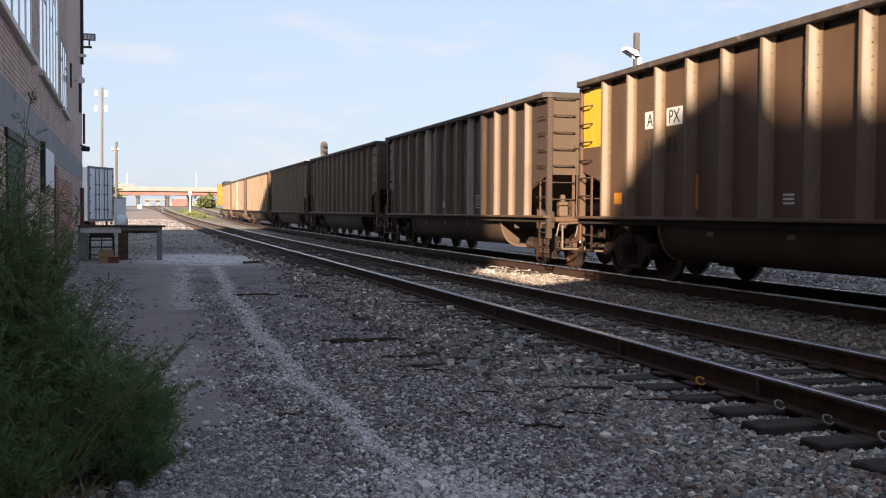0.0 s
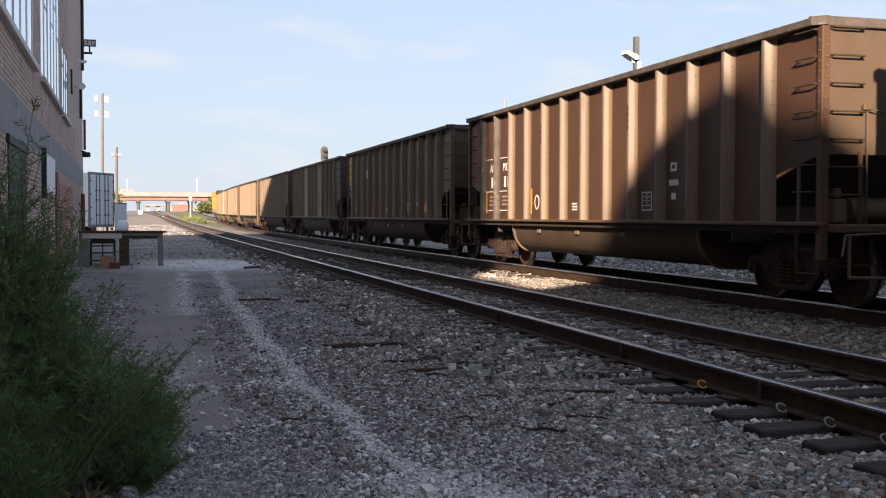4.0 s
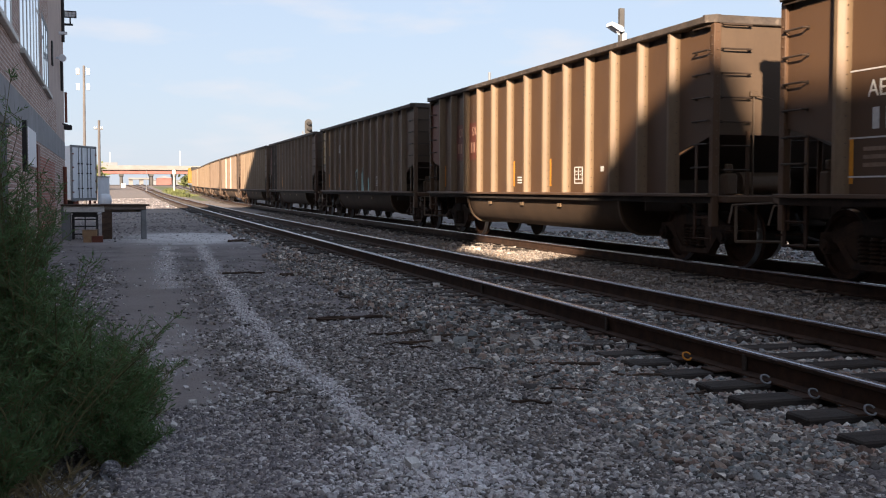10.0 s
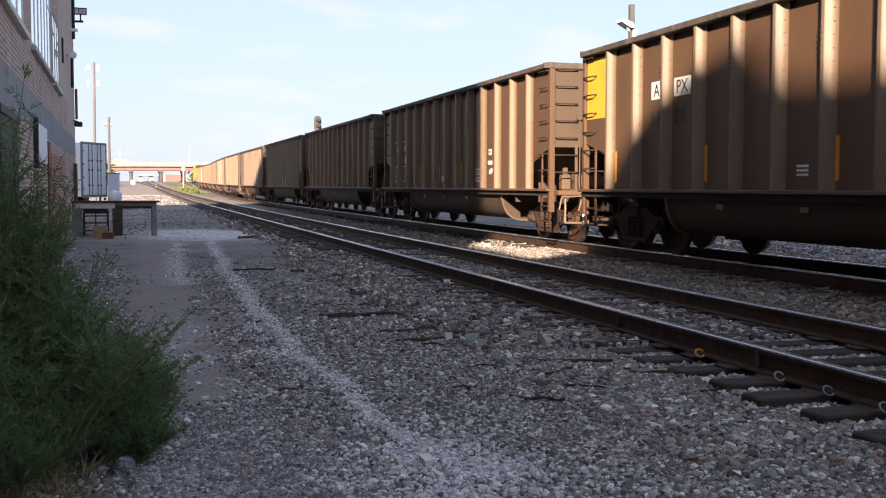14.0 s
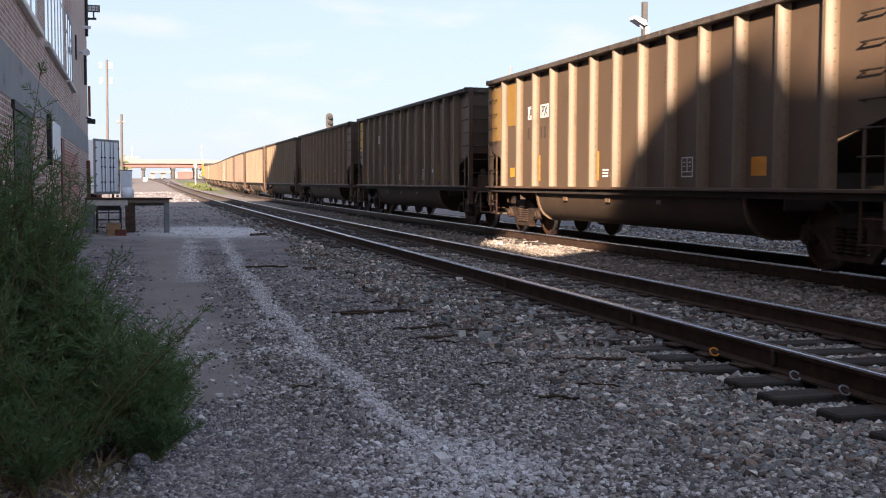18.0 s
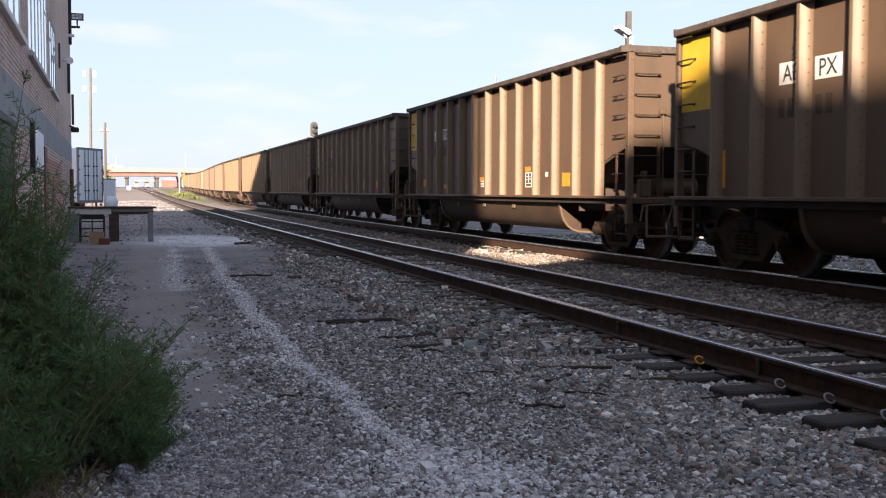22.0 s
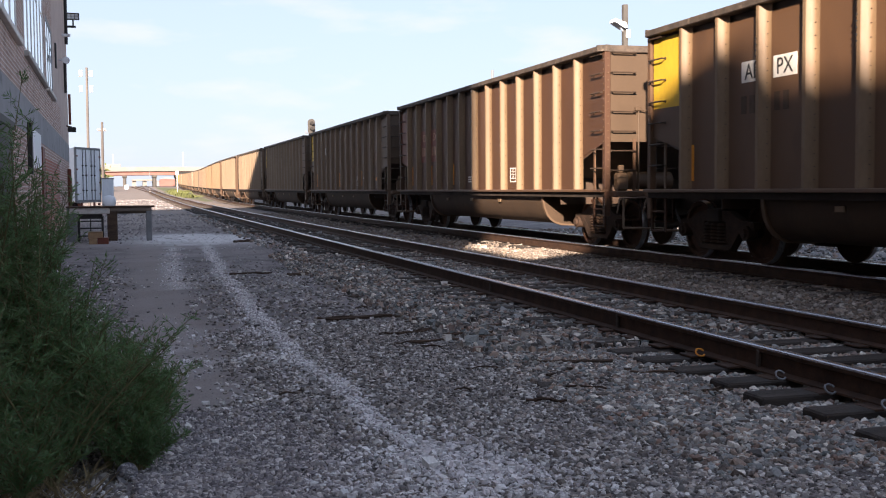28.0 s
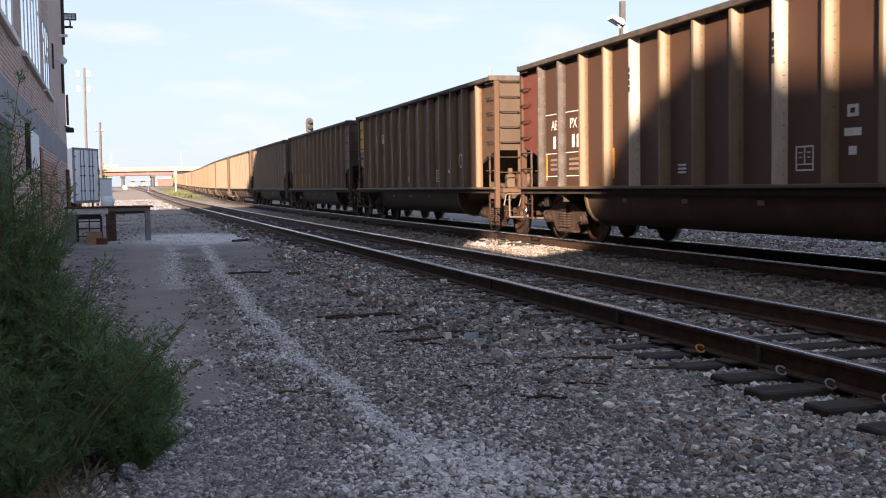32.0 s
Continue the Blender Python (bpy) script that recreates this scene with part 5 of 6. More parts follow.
up = utility_pole(-2.50, 75, 9.5, 0.10, POLE_WOOD, [], "tall grey pole with two pale equipment arms")
for z in (0.7, 1.7):
    for sx in (-1, 1):
        part("equipment_box", Form().slab(sx * 0.32 - 0.11, -0.1, 9.5 - rise(75) + 0.2 - z, sx * 0.32 + 0.11, 0.1, 9.5 - rise(75) + 0.62 - z, 0.02), SILL, up)
utility_pole(-2.35, 110, 8.1, 0.15, POLE_WOOD, [(0.9, 0.4)], "weathered wooden utility pole")

# mast with a floodlight and the hooded signal beyond the train
mast = thing("light_mast", "dark square mast with a white floodlight head", "lamp post", pose(14.5, 29.95, rise(30) - 0.05))
part("column", Form().slab(-0.075, -0.075, 0, 0.075, 0.075, 6.85, 0.01), CONCRETE_DARK, mast)
part("base", Form().slab(-0.25, -0.25, 0, 0.25, 0.25, 0.3, 0.02), CONCRETE, mast)
part("arm", Form().rod((0, 0, 6.0), (-0.22, -0.05, 6.22), 0.03, 6), TRAILER_WHITE, mast)
part("lamp_head", Form().prism([(-0.42, 6.30), (-0.40, 6.40), (-0.05, 6.28), (0.0, 6.15), (-0.1, 6.12)], "y", -0.22, 0.18), TRAILER_WHITE, mast, "white floodlight head")
part("junction_box", Form().slab(0.0, -0.14, 5.85, 0.12, 0.0, 6.1, 0.01), TRAILER_WHITE, mast)
signal = thing("railway_signal", "dark hooded railway signal on a post", "signal", pose(16.0, 97, rise(97) - 0.05))
part("post", Form().rod((0, 0, 0), (0, 0, 6.2), 0.09, 10), CONCRETE_DARK, signal)
oval = [(0.34 * math.cos(a), 6.75 + (0.48 if math.sin(a) > 0 else 0.48) + 0.34 * math.sin(a) * 1.0 if math.sin(a) > 0 else 6.45 + 0.3 * math.sin(a)) for a in [2 * math.pi * i / 24 for i in range(24)]]
part("backing_board", Form().prism(oval, "y", -0.02, 0.02), CONCRETE_DARK, signal, "rounded dark backing board")
for z in (7.15, 6.65):
    part("hood", Form().lathe([(0.0, 0.02), (0.0, 0.17), (-0.01, 0.17), (-0.01, 0.02)], (0, -0.05, z), 14).rod((0, 0, z), (0, -0.4, z + 0.02), 0.16, 14), BLACK_PAINT, signal)
part("ladder", Form().rod((0.2, 0.15, 0), (0.2, 0.15, 6.3), 0.02, 6).rod((-0.2, 0.15, 0), (-0.2, 0.15, 6.3), 0.02, 6), GREY_PAINT, signal)
part("side_lamp", Form().slab(-0.55, -0.05, 6.2, -0.45, 0.05, 6.5, 0.01).rod((-0.5, 0, 6.25), (0, 0, 6.2), 0.02, 6), GREY_PAINT, signal)

far_pole = thing("light_pole", "thin grey pole far behind the train", "pole", pose(20.0, 58.3, rise(58) - 0.05))
part("shaft", Form().rod((0, 0, 0), (0, 0, 8.0), 0.07, 8), GREY_PAINT, far_pole)
part("base", Form().slab(-0.2, -0.2, 0, 0.2, 0.2, 0.3, 0.02), CONCRETE, far_pole)

# ---- overpass and the far end of the yard ----
OY = 330.0


def deck_z(x):
    return 7.75 - 0.00045 * (x - 8) ** 2


overpass = thing("overpass", "pale concrete highway overpass on rust-red girders", "bridge")
xs = [-130 + 10 * k for k in range(28)]


def beam(z0, z1, y0, y1):
    f = Form()
    v = [(x, y, deck_z(x) + z) for x in xs for y, z in ((y0, z0), (y1, z0), (y1, z1), (y0, z1))]
    n = len(xs)
    return f.add(v, [(4 * i + j, 4 * i + (j + 1) % 4, 4 * i + 4 + (j + 1) % 4, 4 * i + 4 + j) for i in range(n - 1) for j in range(4)] + [(0, 1, 2, 3), (4 * n - 4, 4 * n - 3, 4 * n - 2, 4 * n - 1)])


part("deck", beam(-0.45, 0.0, OY, OY + 12), CONCRETE, overpass)
for y in (OY, OY + 11.7):
    part("parapet", beam(0.0, 0.85, y, y + 0.3), CONCRETE, overpass)
for k in range(4):
    part("girder", beam(-1.55, -0.45, OY + 0.9 + 3.2 * k, OY + 1.3 + 3.2 * k), GIRDER, overpass, "rust-red steel girder")
for x in (-48, -24, -1.0, 7.6, 14.2, 38, 62):
    for y in (OY + 1.6, OY + 6, OY + 10.4):
        part("pier_column", Form().rod((x, y, rise(OY) - 0.4), (x, y, deck_z(x) - 2.2), 0.5, 12), CONCRETE_DARK, overpass, "dark concrete column", smooth=True)
    part("pier_cap", Form().slab(x - 0.7, OY + 0.6, deck_z(x) - 2.25, x + 0.7, OY + 11.4, deck_z(x) - 1.56, 0.05), CONCRETE_DARK, overpass)
for x, h in ((-4.2, 5.0), (16.4, 5.6), (-40, 5), (46, 5)):
    part("lamp_post", Form().rod((x, OY + 11, deck_z(x)), (x, OY + 11, deck_z(x) + h), 0.09, 6), TRAILER_WHITE, overpass)
part("road_sign", Form().slab(-6.5, OY + 0.2, deck_z(0) + 0.8, -2.0, OY + 0.3, deck_z(0) + 1.7, 0.02), GREY_PAINT, overpass)

behind = thing("far_overpass", "second pale overpass further back", "bridge")
part("deck", Form().box(1.2, 395, 5.1, 9.8, 404, 5.7), CONCRETE, behind)
for x in (2.0, 5.6, 9.0):
    part("pier", Form().box(x - 0.7, 396, 2.5, x + 0.7, 403, 5.1), CONCRETE, behind)

shed = thing("far_shed", "dark red shed far behind the overpass", "building", pose(12.5, 372, 2.6))
part("wall", Form().box(-2.4, -3, 0, 2.4, 3, 2.7), GIRDER, shed)
part("roof", Form().prism([(-2.6, 2.7), (2.6, 2.7), (0, 3.5)], "y", -3.2, 3.2), GREY_PAINT, shed)
relay = thing("relay_case", "white metal relay case beside the tracks", "cabinet", pose(-0.4, 285, rise(285) - 0.05))
part("body", Form().slab(-0.5, -0.4, 0, 0.5, 0.4, 1.0, 0.03), TRAILER_WHITE, relay)
part("roof", Form().slab(-0.55, -0.45, 1.0, 0.55, 0.45, 1.06, 0.01), TRAILER_WHITE, relay)
white_mast = thing("signal_mast", "slim white signal mast beside the far tracks", "signal", pose(8.3, 195, rise(195) - 0.05))
part("post", Form().rod((0, 0, 0), (0, 0, 3.7), 0.08, 8), SILL, white_mast)
part("head", Form().slab(-0.26, -0.1, 3.3, 0.26, 0.1, 4.0, 0.05), SILL, white_mast)
post2 = thing("marker_post", "thin white marker post in the yard", "post", pose(4.0, 215, rise(215)))
part("post", Form().rod((0, 0, 0), (0, 0, 4.6), 0.04, 6), GREY_PAINT, post2)
part("base", Form().slab(-0.2, -0.2, -0.05, 0.2, 0.2, 0.25, 0.02), CONCRETE, post2)
for k, (x, y, w, h) in enumerate(((-30, 450, 26, 2.4), (26, 470, 30, 2.2), (70, 440, 40, 3), (-90, 430, 40, 3))):
    b = thing("far_building", "pale low industrial building in the hazy distance", "building", pose(x, y, 3.2), group="far buildings")
    part("wall", Form().box(-w / 2, -6, -0.3, w / 2, 6, h), GREY_PAINT, b)
    part("roof", Form().box(-w / 2 - 0.3, -6.3, h, w / 2 + 0.3, 6.3, h + 0.3), GREY_PAINT, b)

# a second track that parts from the near one far off
def course_3(y):
    return course_1(y) - 0.00011 * max(0, y - 150) ** 2


part("branch_rail", rail_form(course_3, -0.755, 150, 330, 6, False), STEEL_RUST, track_1)
part("branch_rail", rail_form(course_3, 0.755, 150, 330, 6, False), STEEL_RUST, track_1)


def quads(name, p, a, b, mat):
    n = len(p)
    v = np.stack([p, p + a * 0.5 + b * 0.5, p + a, p + a * 0.5 - b * 0.5], 1).reshape(-1, 3)
    me = bpy.data.meshes.new(name)
    me.vertices.add(4 * n)
    me.vertices.foreach_set("co", v.astype(np.float32).ravel())
    me.loops.add(4 * n)
    me.loops.foreach_set("vertex_index", np.arange(4 * n, dtype=np.int32))
    me.polygons.add(n)
    me.polygons.foreach_set("loop_start", np.arange(0, 4 * n, 4, dtype=np.int32))
    me.update(calc_edges=True)
    me.shade_flat()
    me.materials.append(mat)
    return me


nrng = np.random.default_rng(11)


def far_tree(x, y, h, w, label="green broadleaf tree beside the yard"):
    t = thing("tree", label, "tree", pose(x, y, rise(y) - 0.1), group="far trees")
    part("trunk", Form().rod((0, 0, 0), (0.1, 0, h * 0.55), 0.16, 8, 0.08).rod((0.05, 0, h * 0.35), (w * 0.3, 0.2, h * 0.7), 0.07, 6, 0.03).rod((0.05, 0, h * 0.3), (-w * 0.3, -0.2, h * 0.65), 0.07, 6, 0.03), STEM, t)
    c = np.array([(nrng.uniform(-w / 2, w / 2) * 0.8, nrng.uniform(-w / 2, w / 2) * 0.8, nrng.uniform(0.35, 0.95) * h) for _ in range(14)])
    p = c[nrng.integers(0, 14, 1500)] + nrng.normal(size=(1500, 3)) * w * 0.13
    d = nrng.normal(size=(1500, 3)) * 0.22
    part("crown", quads("crown", p, d, np.cross(d, nrng.normal(size=(1500, 3))) * 2.0, LEAF_FAR), None, t)


for x, y, h, w in ((-7.0, 240, 4.5, 5), (-10.5, 255, 5, 6), (19.5, 250, 3.4, 4.5), (23, 262, 4.2, 5), (27, 275, 4, 5), (17, 300, 3.2, 4), (-14, 270, 5, 6), (33, 300, 5, 7), (40, 310, 5, 7), (-22, 300, 5, 7)):
    far_tree(x, y, h, w)


def weed_clump(x, y, h, w):
    t = thing("weed_clump", "sunlit green weeds between the tracks", "plant", pose(x, y, rise(y) - 0.05), group="weeds between the tracks")
    n = 260
    p = np.c_[nrng.normal(0, w / 2, n), nrng.normal(0, w / 2, n), np.zeros(n)]
    d = np.c_[nrng.normal(0, 0.15, n), nrng.normal(0, 0.15, n), nrng.uniform(0.4, 1.0, n)] * h
    tagged(part("foliage", quads("foliage", p, d, np.cross(d, nrng.normal(size=(n, 3))) * 0.14, LEAF_FAR), None, t), kind="stuff")


for k in range(18):
    y = 140 + 6.0 * k
    weed_clump(course_2(y) - 2.6 - nrng.uniform(0, 1.8), y + nrng.uniform(-3, 3), nrng.uniform(0.3, 0.65), nrng.uniform(0.6, 1.4))

# ---- the bush beside the lane ----


def make_bush():
    plants = [(0.0, 5.64, 0.53), (0.02, 5.34, 0.31), (-0.38, 5.88, 1.27), (-0.94, 5.88, 1.95), (-0.67, 5.64, 1.89), (-0.55, 6.12, 1.95), (-0.72, 6.0, 2.13), (-0.43, 5.52, 1.23), (-0.54, 5.76, 1.65), (-0.62, 6.0, 1.95), (-0.79, 5.7, 2.01), (-0.48, 5.94, 1.53), (-0.29, 5.7, 0.99), (-0.12, 5.46, 0.69), (-0.36, 5.1, 0.69), (-0.74, 5.04, 0.99), (-1.08, 6.72, 2.13), (-0.6, 6.72, 1.77), (-0.1, 5.94, 0.6), (-1.03, 6.24, 1.53), (-0.18, 6.36, 0.81), (-0.74, 7.44, 1.29), (-1.02, 8.16, 1.47), (-0.6, 5.28, 0.87), (-0.46, 4.8, 0.45), (-0.86, 6.42, 1.8), (-0.05, 5.75, 0.42), (0.08, 6.1, 0.5), (-0.60, 6.15, 2.75), (-0.80, 6.0, 2.55), (-0.42, 5.95, 2.35)]
    for bx, by, h in plants:
        h = h if h < 1.1 else 1.1 + (h - 1.1) * 0.58
        bush = thing("feathery_bush", "dark green feathery bush growing beside the lane", "bush", pose(bx, by, ground_z(bx, by)), group="bushes beside the lane")
        stems, P, A, B = Form(), [], [], []
        low = h < 1.1
        for s in range(3 if h > 1.74 else 12 if low else 14):
            a = nrng.uniform(0, 2 * math.pi)
            lean = nrng.uniform(0.10, 0.75) if low else nrng.uniform(0.04, 0.22)
            tip = np.array([math.cos(a) * lean * h, math.sin(a) * lean * h, h * nrng.uniform(0.45, 1.08)])
            mid = tip * 0.5 + np.array([-math.cos(a), -math.sin(a), 0.6]) * 0.05 * h
            stems.rod((0, 0, 0), tuple(mid), 0.007, 5, 0.005).rod(tuple(mid), tuple(tip), 0.005, 5, 0.001)
            full = nrng.uniform(0.35, 1.0)
            for k in range(26):
                u = nrng.uniform(0.06, 1.0) ** 0.75
                o = mid * 2 * u if u < 0.5 else mid + (tip - mid) * (u - 0.5) * 2
                b = nrng.uniform(0, 2 * math.pi)
                ln = (0.30 * (1 - u) + 0.06) * nrng.uniform(0.5, 1.35) * min(1.2, h + 0.25)
                d = np.array([math.cos(b) * 0.8, math.sin(b) * 0.8, nrng.uniform(0.25, 0.85)])
                e = o + d * ln
                stems.rod(tuple(o), tuple(e), 0.002, 3, 0.0008)
                n = int((16 + 80 * ln) * full * (1.15 - 0.55 * u))
                w = nrng.uniform(0.05, 1.0, n)[:, None]
                P.append(o + (e - o) * w)
                dd = d * 1.1 + nrng.normal(size=(n, 3)) * 0.62
                dd /= np.linalg.norm(dd, axis=1)[:, None]
                L = nrng.uniform(0.020, 0.052, n)[:, None]
                A.append(dd * L)
                sd = np.cross(dd, nrng.normal(size=(n, 3)))
                sd /= np.linalg.norm(sd, axis=1)[:, None]
                B.append(sd * L * 0.14)
        part("branchwork", stems, STEM, bush)
        part("foliage", quads("foliage", np.concatenate(P), np.concatenate(A), np.concatenate(B), LEAF), None, bush)


make_bush()

# dry grass at the foot of the bush
p = np.c_[nrng.uniform(-0.75, -0.18, 620), nrng.uniform(4.7, 5.35, 620), np.full(620, -0.03)]
d = np.c_[nrng.normal(0, 0.10, 620), nrng.normal(0, 0.10, 620), nrng.uniform(0.03, 0.17, 620)]
STRAW = material("dry_straw", (0.20, 0.15, 0.08), (0.34, 0.27, 0.15), 0.85, scale=6, fine=30, bump=0)
tagged(new("dry_grass", quads("dry_grass", p, d, np.cross(d, nrng.normal(size=(620, 3))) * 0.03, STRAW)), "tangled dry straw-coloured grass under the bush", "grass", kind="stuff")
cup = thing("cup", "clear plastic cup lying on its side under the bush", "cup", pose(-0.05, 5.2, 0.02, 0, 0, 102))
part("body", Form().lathe([(-0.07, 0.046), (-0.07, 0.050), (0.05, 0.040), (0.055, 0.0), (0.045, 0.0), (0.04, 0.036), (-0.066, 0.046)], (0, 0, 0.02), 18), GLASS, cup, smooth=True)

# ---- loose stones ----


def stones(name, pts, size, mat, label, category="gravel", fine=False):
    """Crushed stones: rough many-sided lumps, each turned and sized at random, sunk a little into the ground."""
    n = len(pts)
    if fine:
        g = (1 + 5 ** 0.5) / 2
        form = np.array([(-1, g, 0), (1, g, 0), (-1, -g, 0), (1, -g, 0), (0, -1, g), (0, 1, g), (0, -1, -g), (0, 1, -g), (g, 0, -1), (g, 0, 1), (-g, 0, -1), (-g, 0, 1)], float) / g
        tri = [(0, 11, 5), (0, 5, 1), (0, 1, 7), (0, 7, 10), (0, 10, 11), (1, 5, 9), (5, 11, 4), (11, 10, 2), (10, 7, 6), (7, 1, 8), (3, 9, 4), (3, 4, 2), (3, 2, 6), (3, 6, 8), (3, 8, 9), (4, 9, 5), (2, 4, 11), (6, 2, 10), (8, 6, 7), (9, 8, 1)]
    else:
        form = np.array([(x, y, z) for z in (-1, 1) for y in (-1, 1) for x in (-1, 1)], float) * 0.8
        tri = [(0, 2, 3), (0, 3, 1), (4, 5, 7), (4, 7, 6), (0, 1, 5), (0, 5, 4), (2, 6, 7), (2, 7, 3), (0, 4, 6), (0, 6, 2), (1, 3, 7), (1, 7, 5)]
    k = len(form)
    v = form[None] * (1 + nrng.uniform(-0.40, 0.26, (n, k, 1))) + nrng.uniform(-0.16, 0.16, (n, k, 3))
    v *= nrng.uniform(0.62, 1.25, (n, 1, 3)) * np.array([1, 1, 0.80])
    a, b = nrng.uniform(0, 2 * np.pi, n), nrng.normal(0, 0.5, n)
    ca, sa, cb, sb = np.cos(a), np.sin(a), np.cos(b), np.sin(b)
    x, y, z = v[:, :, 0], v[:, :, 1], v[:, :, 2]
    y, z = y * cb[:, None] - z * sb[:, None], y * sb[:, None] + z * cb[:, None]
    x, y = x * ca[:, None] - y * sa[:, None], x * sa[:, None] + y * ca[:, None]
    v = np.stack([x, y, z], 2) * (size * 0.5)[:, None, None] + pts[:, None, :]
    idx = (np.array(tri)[None] + k * np.arange(n)[:, None, None]).astype(np.int32).ravel()
    me = bpy.data.meshes.new(name)
    me.vertices.add(k * n)
    me.vertices.foreach_set("co", v.astype(np.float32).ravel())
    me.loops.add(len(idx))
    me.loops.foreach_set("vertex_index", idx)
    me.polygons.add(len(tri) * n)
    me.polygons.foreach_set("loop_start", np.arange(0, 3 * len(tri) * n, 3, dtype=np.int32))
    me.update(calc_edges=True)
    me.shade_flat()
    me.materials.append(mat)
    return tagged(new(name, me), label, category, kind="stuff")


def scatter(n, x0, x1, y0, y1, keep, size0, size1, lift=0.0):
    xs, ys = nrng.uniform(x0, x1, n), nrng.uniform(y0, y1, n)
    out, sz = [], []
    for x, y in zip(xs, ys):
        k = keep(x, y)
        if k > 0 and nrng.random() < k:
            out.append((x, y, ground_z(x, y) + lift))
            sz.append(nrng.uniform(size0, size1) * (1 if nrng.random() < 0.93 else 1.5))
    return np.array(out), np.array(sz)


def on_track(x, y):
    return min(abs(x - course_1(y)), abs(x - course_2(y)))


def yard_keep(x, y):
    if x < -0.107 * y - 0.4 or x > 0.2 + 0.80 * y or on_track(x, y) < 1.6:
        return 0.0
    return max(0.03, 1.0 - 1.0 * mud_at(x, y)) * min(1.0, 9.0 / y + 0.25) * min(1.0, max(0.03, (22 - y) / 8))


def pale_keep(x, y):
    return dust_at(x, y) * (0.9 if y < 14 else 0.5 if y < 26 else 0.03)


def ballast_keep(x, y):
    if x < 2.6 or x > 0.3 + 0.80 * y:
        return 0.0
    d = abs(x - course_1(y))
    if d < 1.35 and y < 8.3 and abs((y + 10.0) % 0.53 - (0.53 if (y + 10.0) % 0.53 > 0.265 else 0.0)) < 0.13 and nrng.random() < 0.62:
        return 0.0
    if d < 0.70 or 0.83 < d < 2.4 or (x > course_1(y) and x < course_2(y) + 3.0):
        return min(1.0, max(0.0, (2.9 - d) / 1.4) if x < course_1(y) else 1.0) * min(1.0, 11.0 / y + 0.15)
    return 0.0


pts, sz = scatter(80000, -1.4, 4.2, 3.7, 10.5, yard_keep, 0.012, 0.036)
near = pts[:, 1] < 6.5
stones("yard_gravel", pts[near], sz[near], STONES, "grey crushed gravel covering the yard", fine=True)
stones("yard_gravel", pts[~near], sz[~near], STONES, "grey crushed gravel across the yard")
pts, sz = scatter(30000, -2.2, 4.2, 10.5, 30, yard_keep, 0.018, 0.050)
stones("yard_gravel", pts, sz, STONES, "grey crushed gravel further up the yard")
pts, sz = scatter(110000, -0.2, 4.0, 4.0, 36, pale_keep, 0.014, 0.038, 0.006)
stones("pale_gravel", pts, sz, STONES_PALE, "pale crushed stone in a long stripe")
pts, sz = scatter(15000, 0.4, 2.9, 4.2, 7.5, pale_keep, 0.012, 0.034, 0.010)
stones("pale_gravel", pts, sz, STONES_PALE, "pale dusty stone chips spilt on the gravel", fine=True)
pts, sz = scatter(16000, 1.0, 1.85, 4.6, 16, pale_keep, 0.014, 0.038, 0.014)
stones("pale_gravel", pts, sz, STONES_PALE, "pale stone chips along the old wheel mark")
pts, sz = scatter(30000, 0.0, 1.4, 4.3, 6.8, lambda x, y: min(1.0, max(0.0, 1.25 - x)) * min(1.0, max(0.0, (7.0 - y) / 1.2)), 0.012, 0.032, 0.006)
stones("slate_gravel", pts, sz, STONES_DARK, "dark slate-coloured gravel beside the bush", fine=True)
pts, sz = scatter(5000, -2.5, 4.0, 30, 58, lambda x, y: max(0.1, 0.55 + 0.9 * wob(x, y, 0.5, 2)) * (1 - dust_at(x, y)), 0.02, 0.07)
stones("yard_gravel", pts, sz, STONES_DARK, "scattered stones in the far yard")
pts, sz = scatter(7000, -4.0, 4.0, 58, 130, lambda x, y: max(0.0, 0.4 + 1.3 * wob(x, y, 0.25, 2)), 0.03, 0.12)
stones("yard_gravel", pts, sz, STONES_DARK, "pale rubble in the sunlit far yard")
pts, sz = scatter(34000, 2.4, 7.5, 4.4, 8.3, ballast_keep, 0.024, 0.052, 0.006)
stones("track_ballast", pts, sz, STONES_BIG, "mixed grey and brown ballast between exposed ties", "ballast", fine=True)
pts, sz = scatter(56000, 2.6, 12.5, 8.3, 22, ballast_keep, 0.030, 0.068, 0.026)
rusty = pts[:, 0] > 6.3 + 0.5 * nrng.random(len(pts))
stones("track_ballast", pts[~rusty], sz[~rusty], STONES_BIG, "mixed grey and brown track ballast stones", "ballast")
stones("track_ballast", pts[rusty], sz[rusty], STONES_RUST, "rust-stained brown ballast beside the train", "ballast")
pts, sz = scatter(26000, 3.0, 13.0, 22, 60, ballast_keep, 0.05, 0.10, 0.012)
rusty = pts[:, 0] > 6.3 + 0.5 * nrng.random(len(pts))
stones("track_ballast", pts[~rusty], sz[~rusty], STONES_BIG, "mixed grey track ballast further along the tracks", "ballast")
stones("track_ballast", pts[rusty], sz[rusty], STONES_RUST, "rust-stained ballast further along the train", "ballast")
pts, sz = scatter(9000, 11.0, 21.0, 8, 32, lambda x, y: 0.75, 0.05, 0.11, 0.01)
stones("yard_gravel", pts, sz, STONES_BIG, "grey stones on the ground beyond the train", "gravel")

# ---- litter on the ground ----


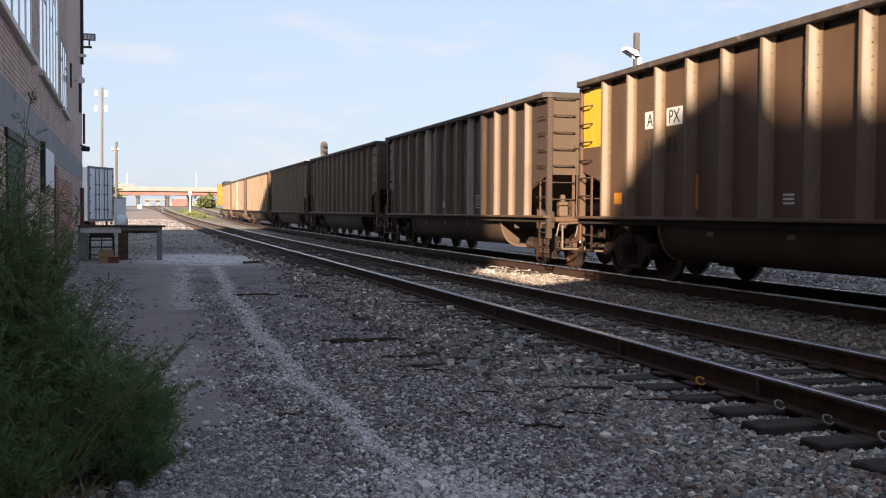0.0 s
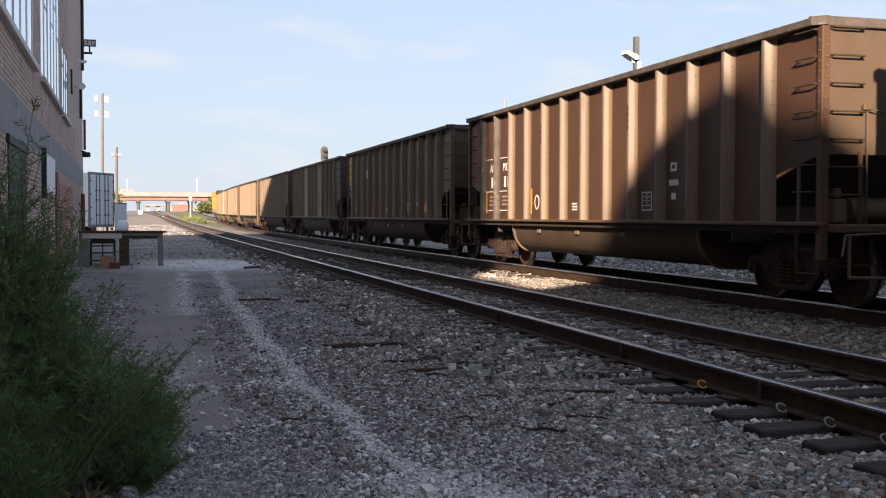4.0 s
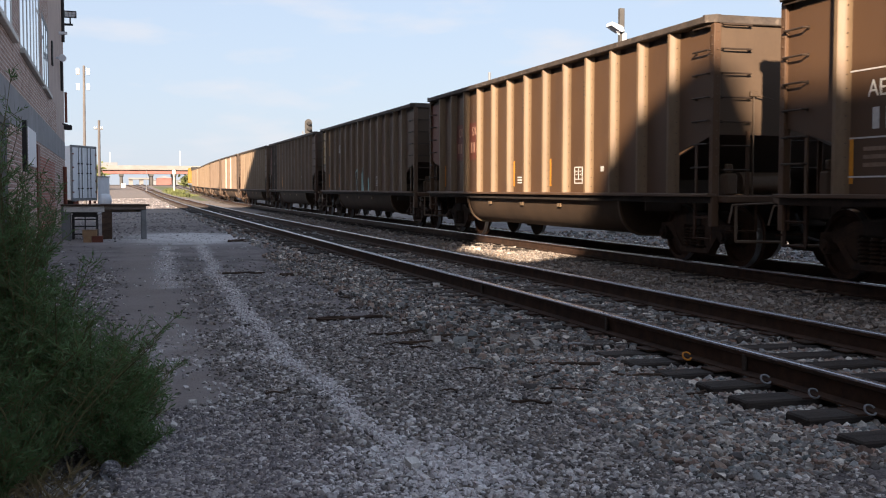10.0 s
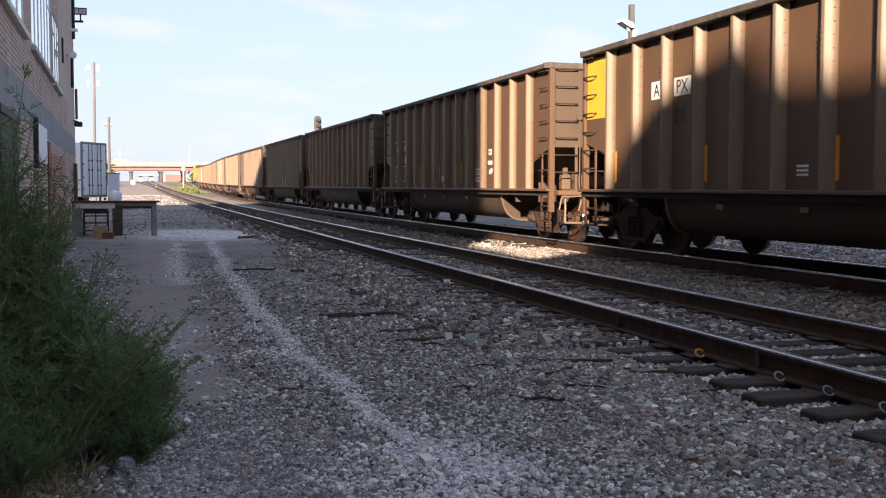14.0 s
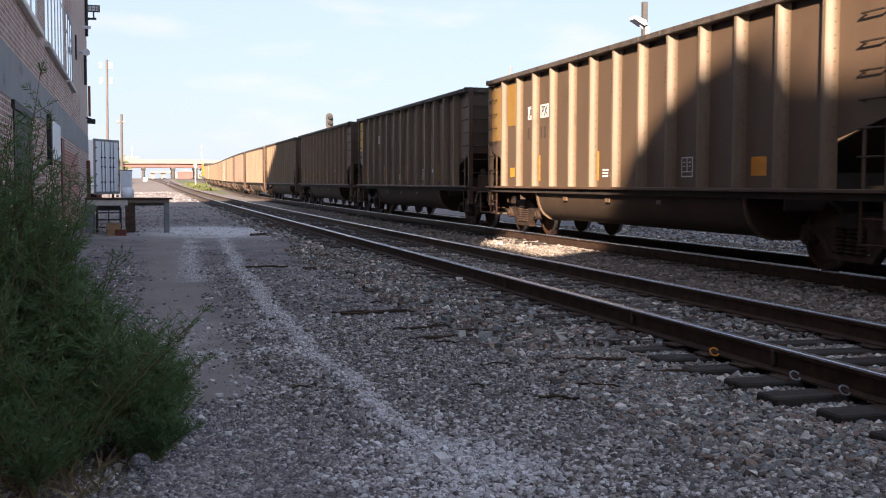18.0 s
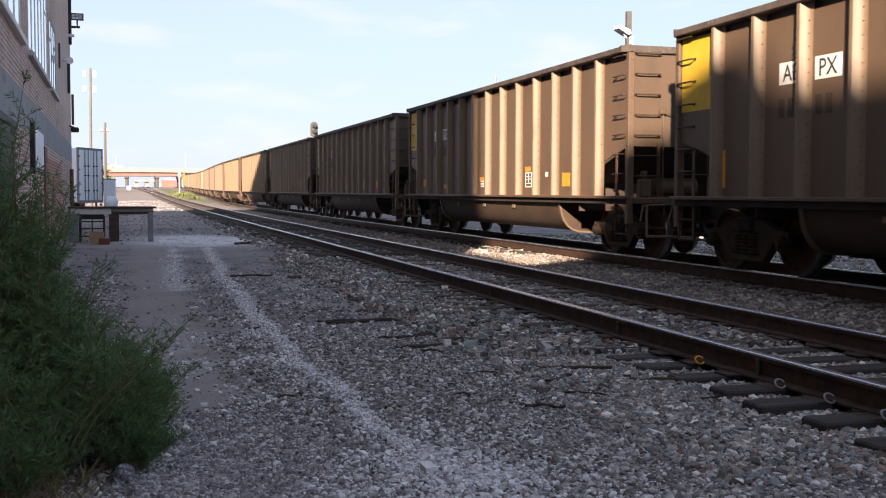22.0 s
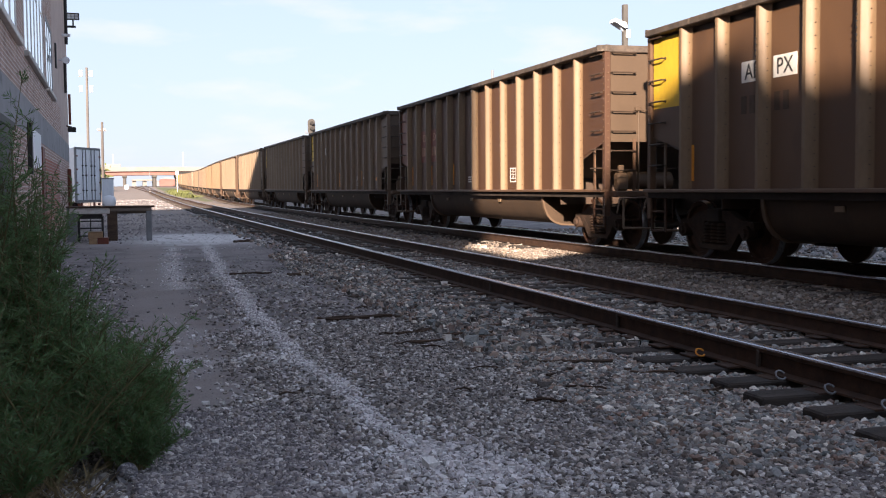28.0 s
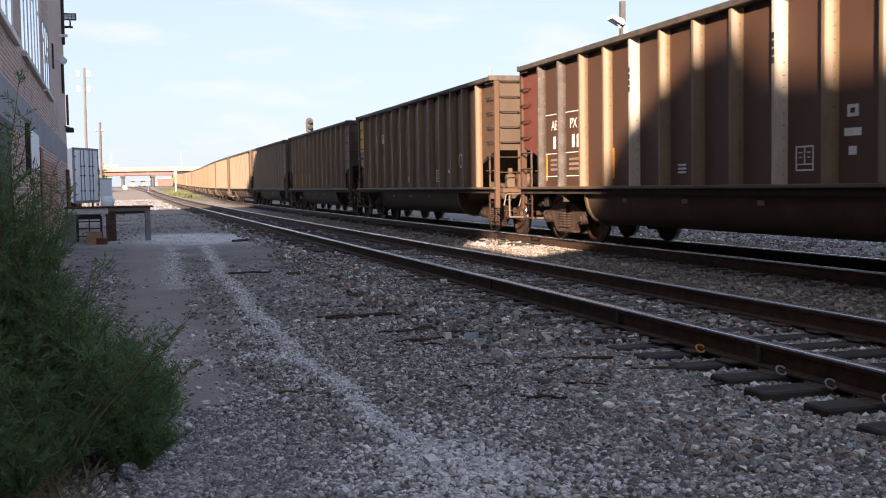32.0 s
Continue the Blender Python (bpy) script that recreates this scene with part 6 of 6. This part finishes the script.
def stick(x, y, length, turn, r, mat, label="dark rotten stick lying on the gravel"):
    s = thing("stick", label, "stick", pose(x, y, ground_z(x, y) + 0.02, 0, 0, turn), group="sticks on the gravel")
    f = Form()
    n = 5
    p = [Vector((length * (i / n - 0.5), 0.03 * length * random.uniform(-1, 1), 0.01 * random.uniform(-1, 1))) for i in range(n + 1)]
    for a, b in zip(p, p[1:]):
        f.rod(a, b, r * random.uniform(0.7, 1.1), 6, r * random.uniform(0.6, 1.0))
    part("wood", f, mat, s)


for x, y, l, turn, r in ((2.22, 10.95, 0.62, 8, 0.022), (2.05, 11.05, 0.40, -4, 0.015), (2.55, 11.1, 0.5, 14, 0.014), (2.65, 17.2, 0.55, 25, 0.035), (1.9, 17.8, 0.7, 4, 0.02), (2.75, 9.15, 0.85, 8, 0.016), (2.95, 9.4, 0.5, -6, 0.016), (2.6, 9.7, 0.5, 20, 0.012), (3.1, 10.1, 0.6, 12, 0.018), (3.3, 9.9, 0.45, -12, 0.015), (3.35, 11.6, 0.8, 15, 0.02), (3.0, 12.4, 0.7, 6, 0.02), (3.6, 12.0, 0.6, 24, 0.02), (2.9, 28.5, 0.7, 30, 0.05), (3.6, 33.5, 1.0, 12, 0.05), (4.1, 36, 0.9, 40, 0.06), (2.5, 6.3, 0.26, -30, 0.013), (3.35, 7.6, 0.4, -20, 0.016), (1.0, 7.1, 0.18, 30, 0.008), (2.1, 6.8, 0.12, 10, 0.008)):
    stick(x, y, l, turn, r, BARK)
pick = random.Random(8)
for k in range(46):
    stick(pick.uniform(2.3, 4.0), pick.uniform(8.4, 13.2) if k < 34 else pick.uniform(5.6, 8.0), pick.uniform(0.14, 0.5), pick.gauss(10, 24), pick.uniform(0.005, 0.012), BARK)
for x, y, s in ((1.38, 5.0, 0.075), (0.30, 6.3, 0.06), (0.42, 5.9, 0.05), (2.75, 4.9, 0.06), (1.15, 8.6, 0.06)):
    st = nrng.uniform(0.8, 1.2, 1) * s
    ob = stones("stone", np.array([(0.0, 0.0, 0.0)]), st, STONES, "single larger stone lying on the gravel", "stone")
    ob.location = (x, y, ground_z(x, y) + 0.02)
    ob["kind"], ob["group"] = "thing", "larger stones"

# tie plates, joint bars and rail clips on the near rail
plate_me = Form().slab(-0.17, -0.10, 0.0, 0.17, 0.10, 0.018, 0.004).mesh("tie_plate", STEEL_RUST)
y = -10.0
while y < 40:
    for side in (-0.755, 0.755):
        if y > 3:
            ob = new("tie_plate", plate_me)
            ob.parent, ob.location = track_1, (course_1(y) + side, y, rise(y) + 0.010)
    y += 0.53
CLIP = material("galvanised_clip", (0.16, 0.16, 0.165), (0.28, 0.28, 0.285), 0.5, 0.4, scale=8, fine=50)
f = Form()
ring = [Vector((0.036 * math.cos(a), 0.024 * math.sin(a), 0.022 + 0.026 * math.sin(a))) for a in [math.pi * (0.1 + 1.7 * i / 9) for i in range(10)]]
for a, b in zip(ring, ring[1:]):
    f.rod(a, b, 0.007, 6)
clip_me = f.mesh("rail_clip", CLIP)
for y in (5.20, 5.73, 6.26, 7.32):
    ob = new("rail_clip", clip_me)
    ob.parent, ob.location = track_1, (course_1(y) - 0.755 - 0.14, y, 0.045)
    if y > 7:
        repaint(ob, ORANGE)
for y in (6.7, 12.6, 9.0):
    f = Form()
    f.slab(-0.03, -0.02, 0.03, -0.008, 0.02, 0.15, 0.004)
    ob = part("web_stiffener", f, CHORD, track_1)
    ob.location = (course_1(y) - 0.755 - 0.01, y, 0.02)


def motions():
    times = [i * 0.8 for i in range(41)]
    for k, car in CARS.items():
        walk(car, [(t, rail_pose(run(t) - k * PITCH - CENTRE)) for t in times])
    walk(LOCO, [(t, rail_pose(run(t) + 6 * PITCH + 0.72 + 11.2)) for t in times])
    # every wheelset turns alike: one set of turns for each axle place in a truck
    wheelsets = [o for car in (*CARS.values(), LOCO) for tr in car.children if tr.name.startswith("truck") for o in tr.children if o.name.startswith("wheelset")]
    for c in (-0.89, 0.89, -1.9, 0.0, 1.9):
        mine = [o for o in wheelsets if abs(o.location.y - c) < 0.01]
        walk(mine[0], [(i / 10, pose(0, c, 0.457, -math.degrees((run(i / 10) - START) / 0.457))) for i in range(321)])
        turns = mine[0].animation_data
        for o in mine[1:]:
            o.rotation_mode = "QUATERNION"
            keys = o.animation_data_create()
            keys.action = turns.action
            keys.action_slot = turns.action_slot


motions()
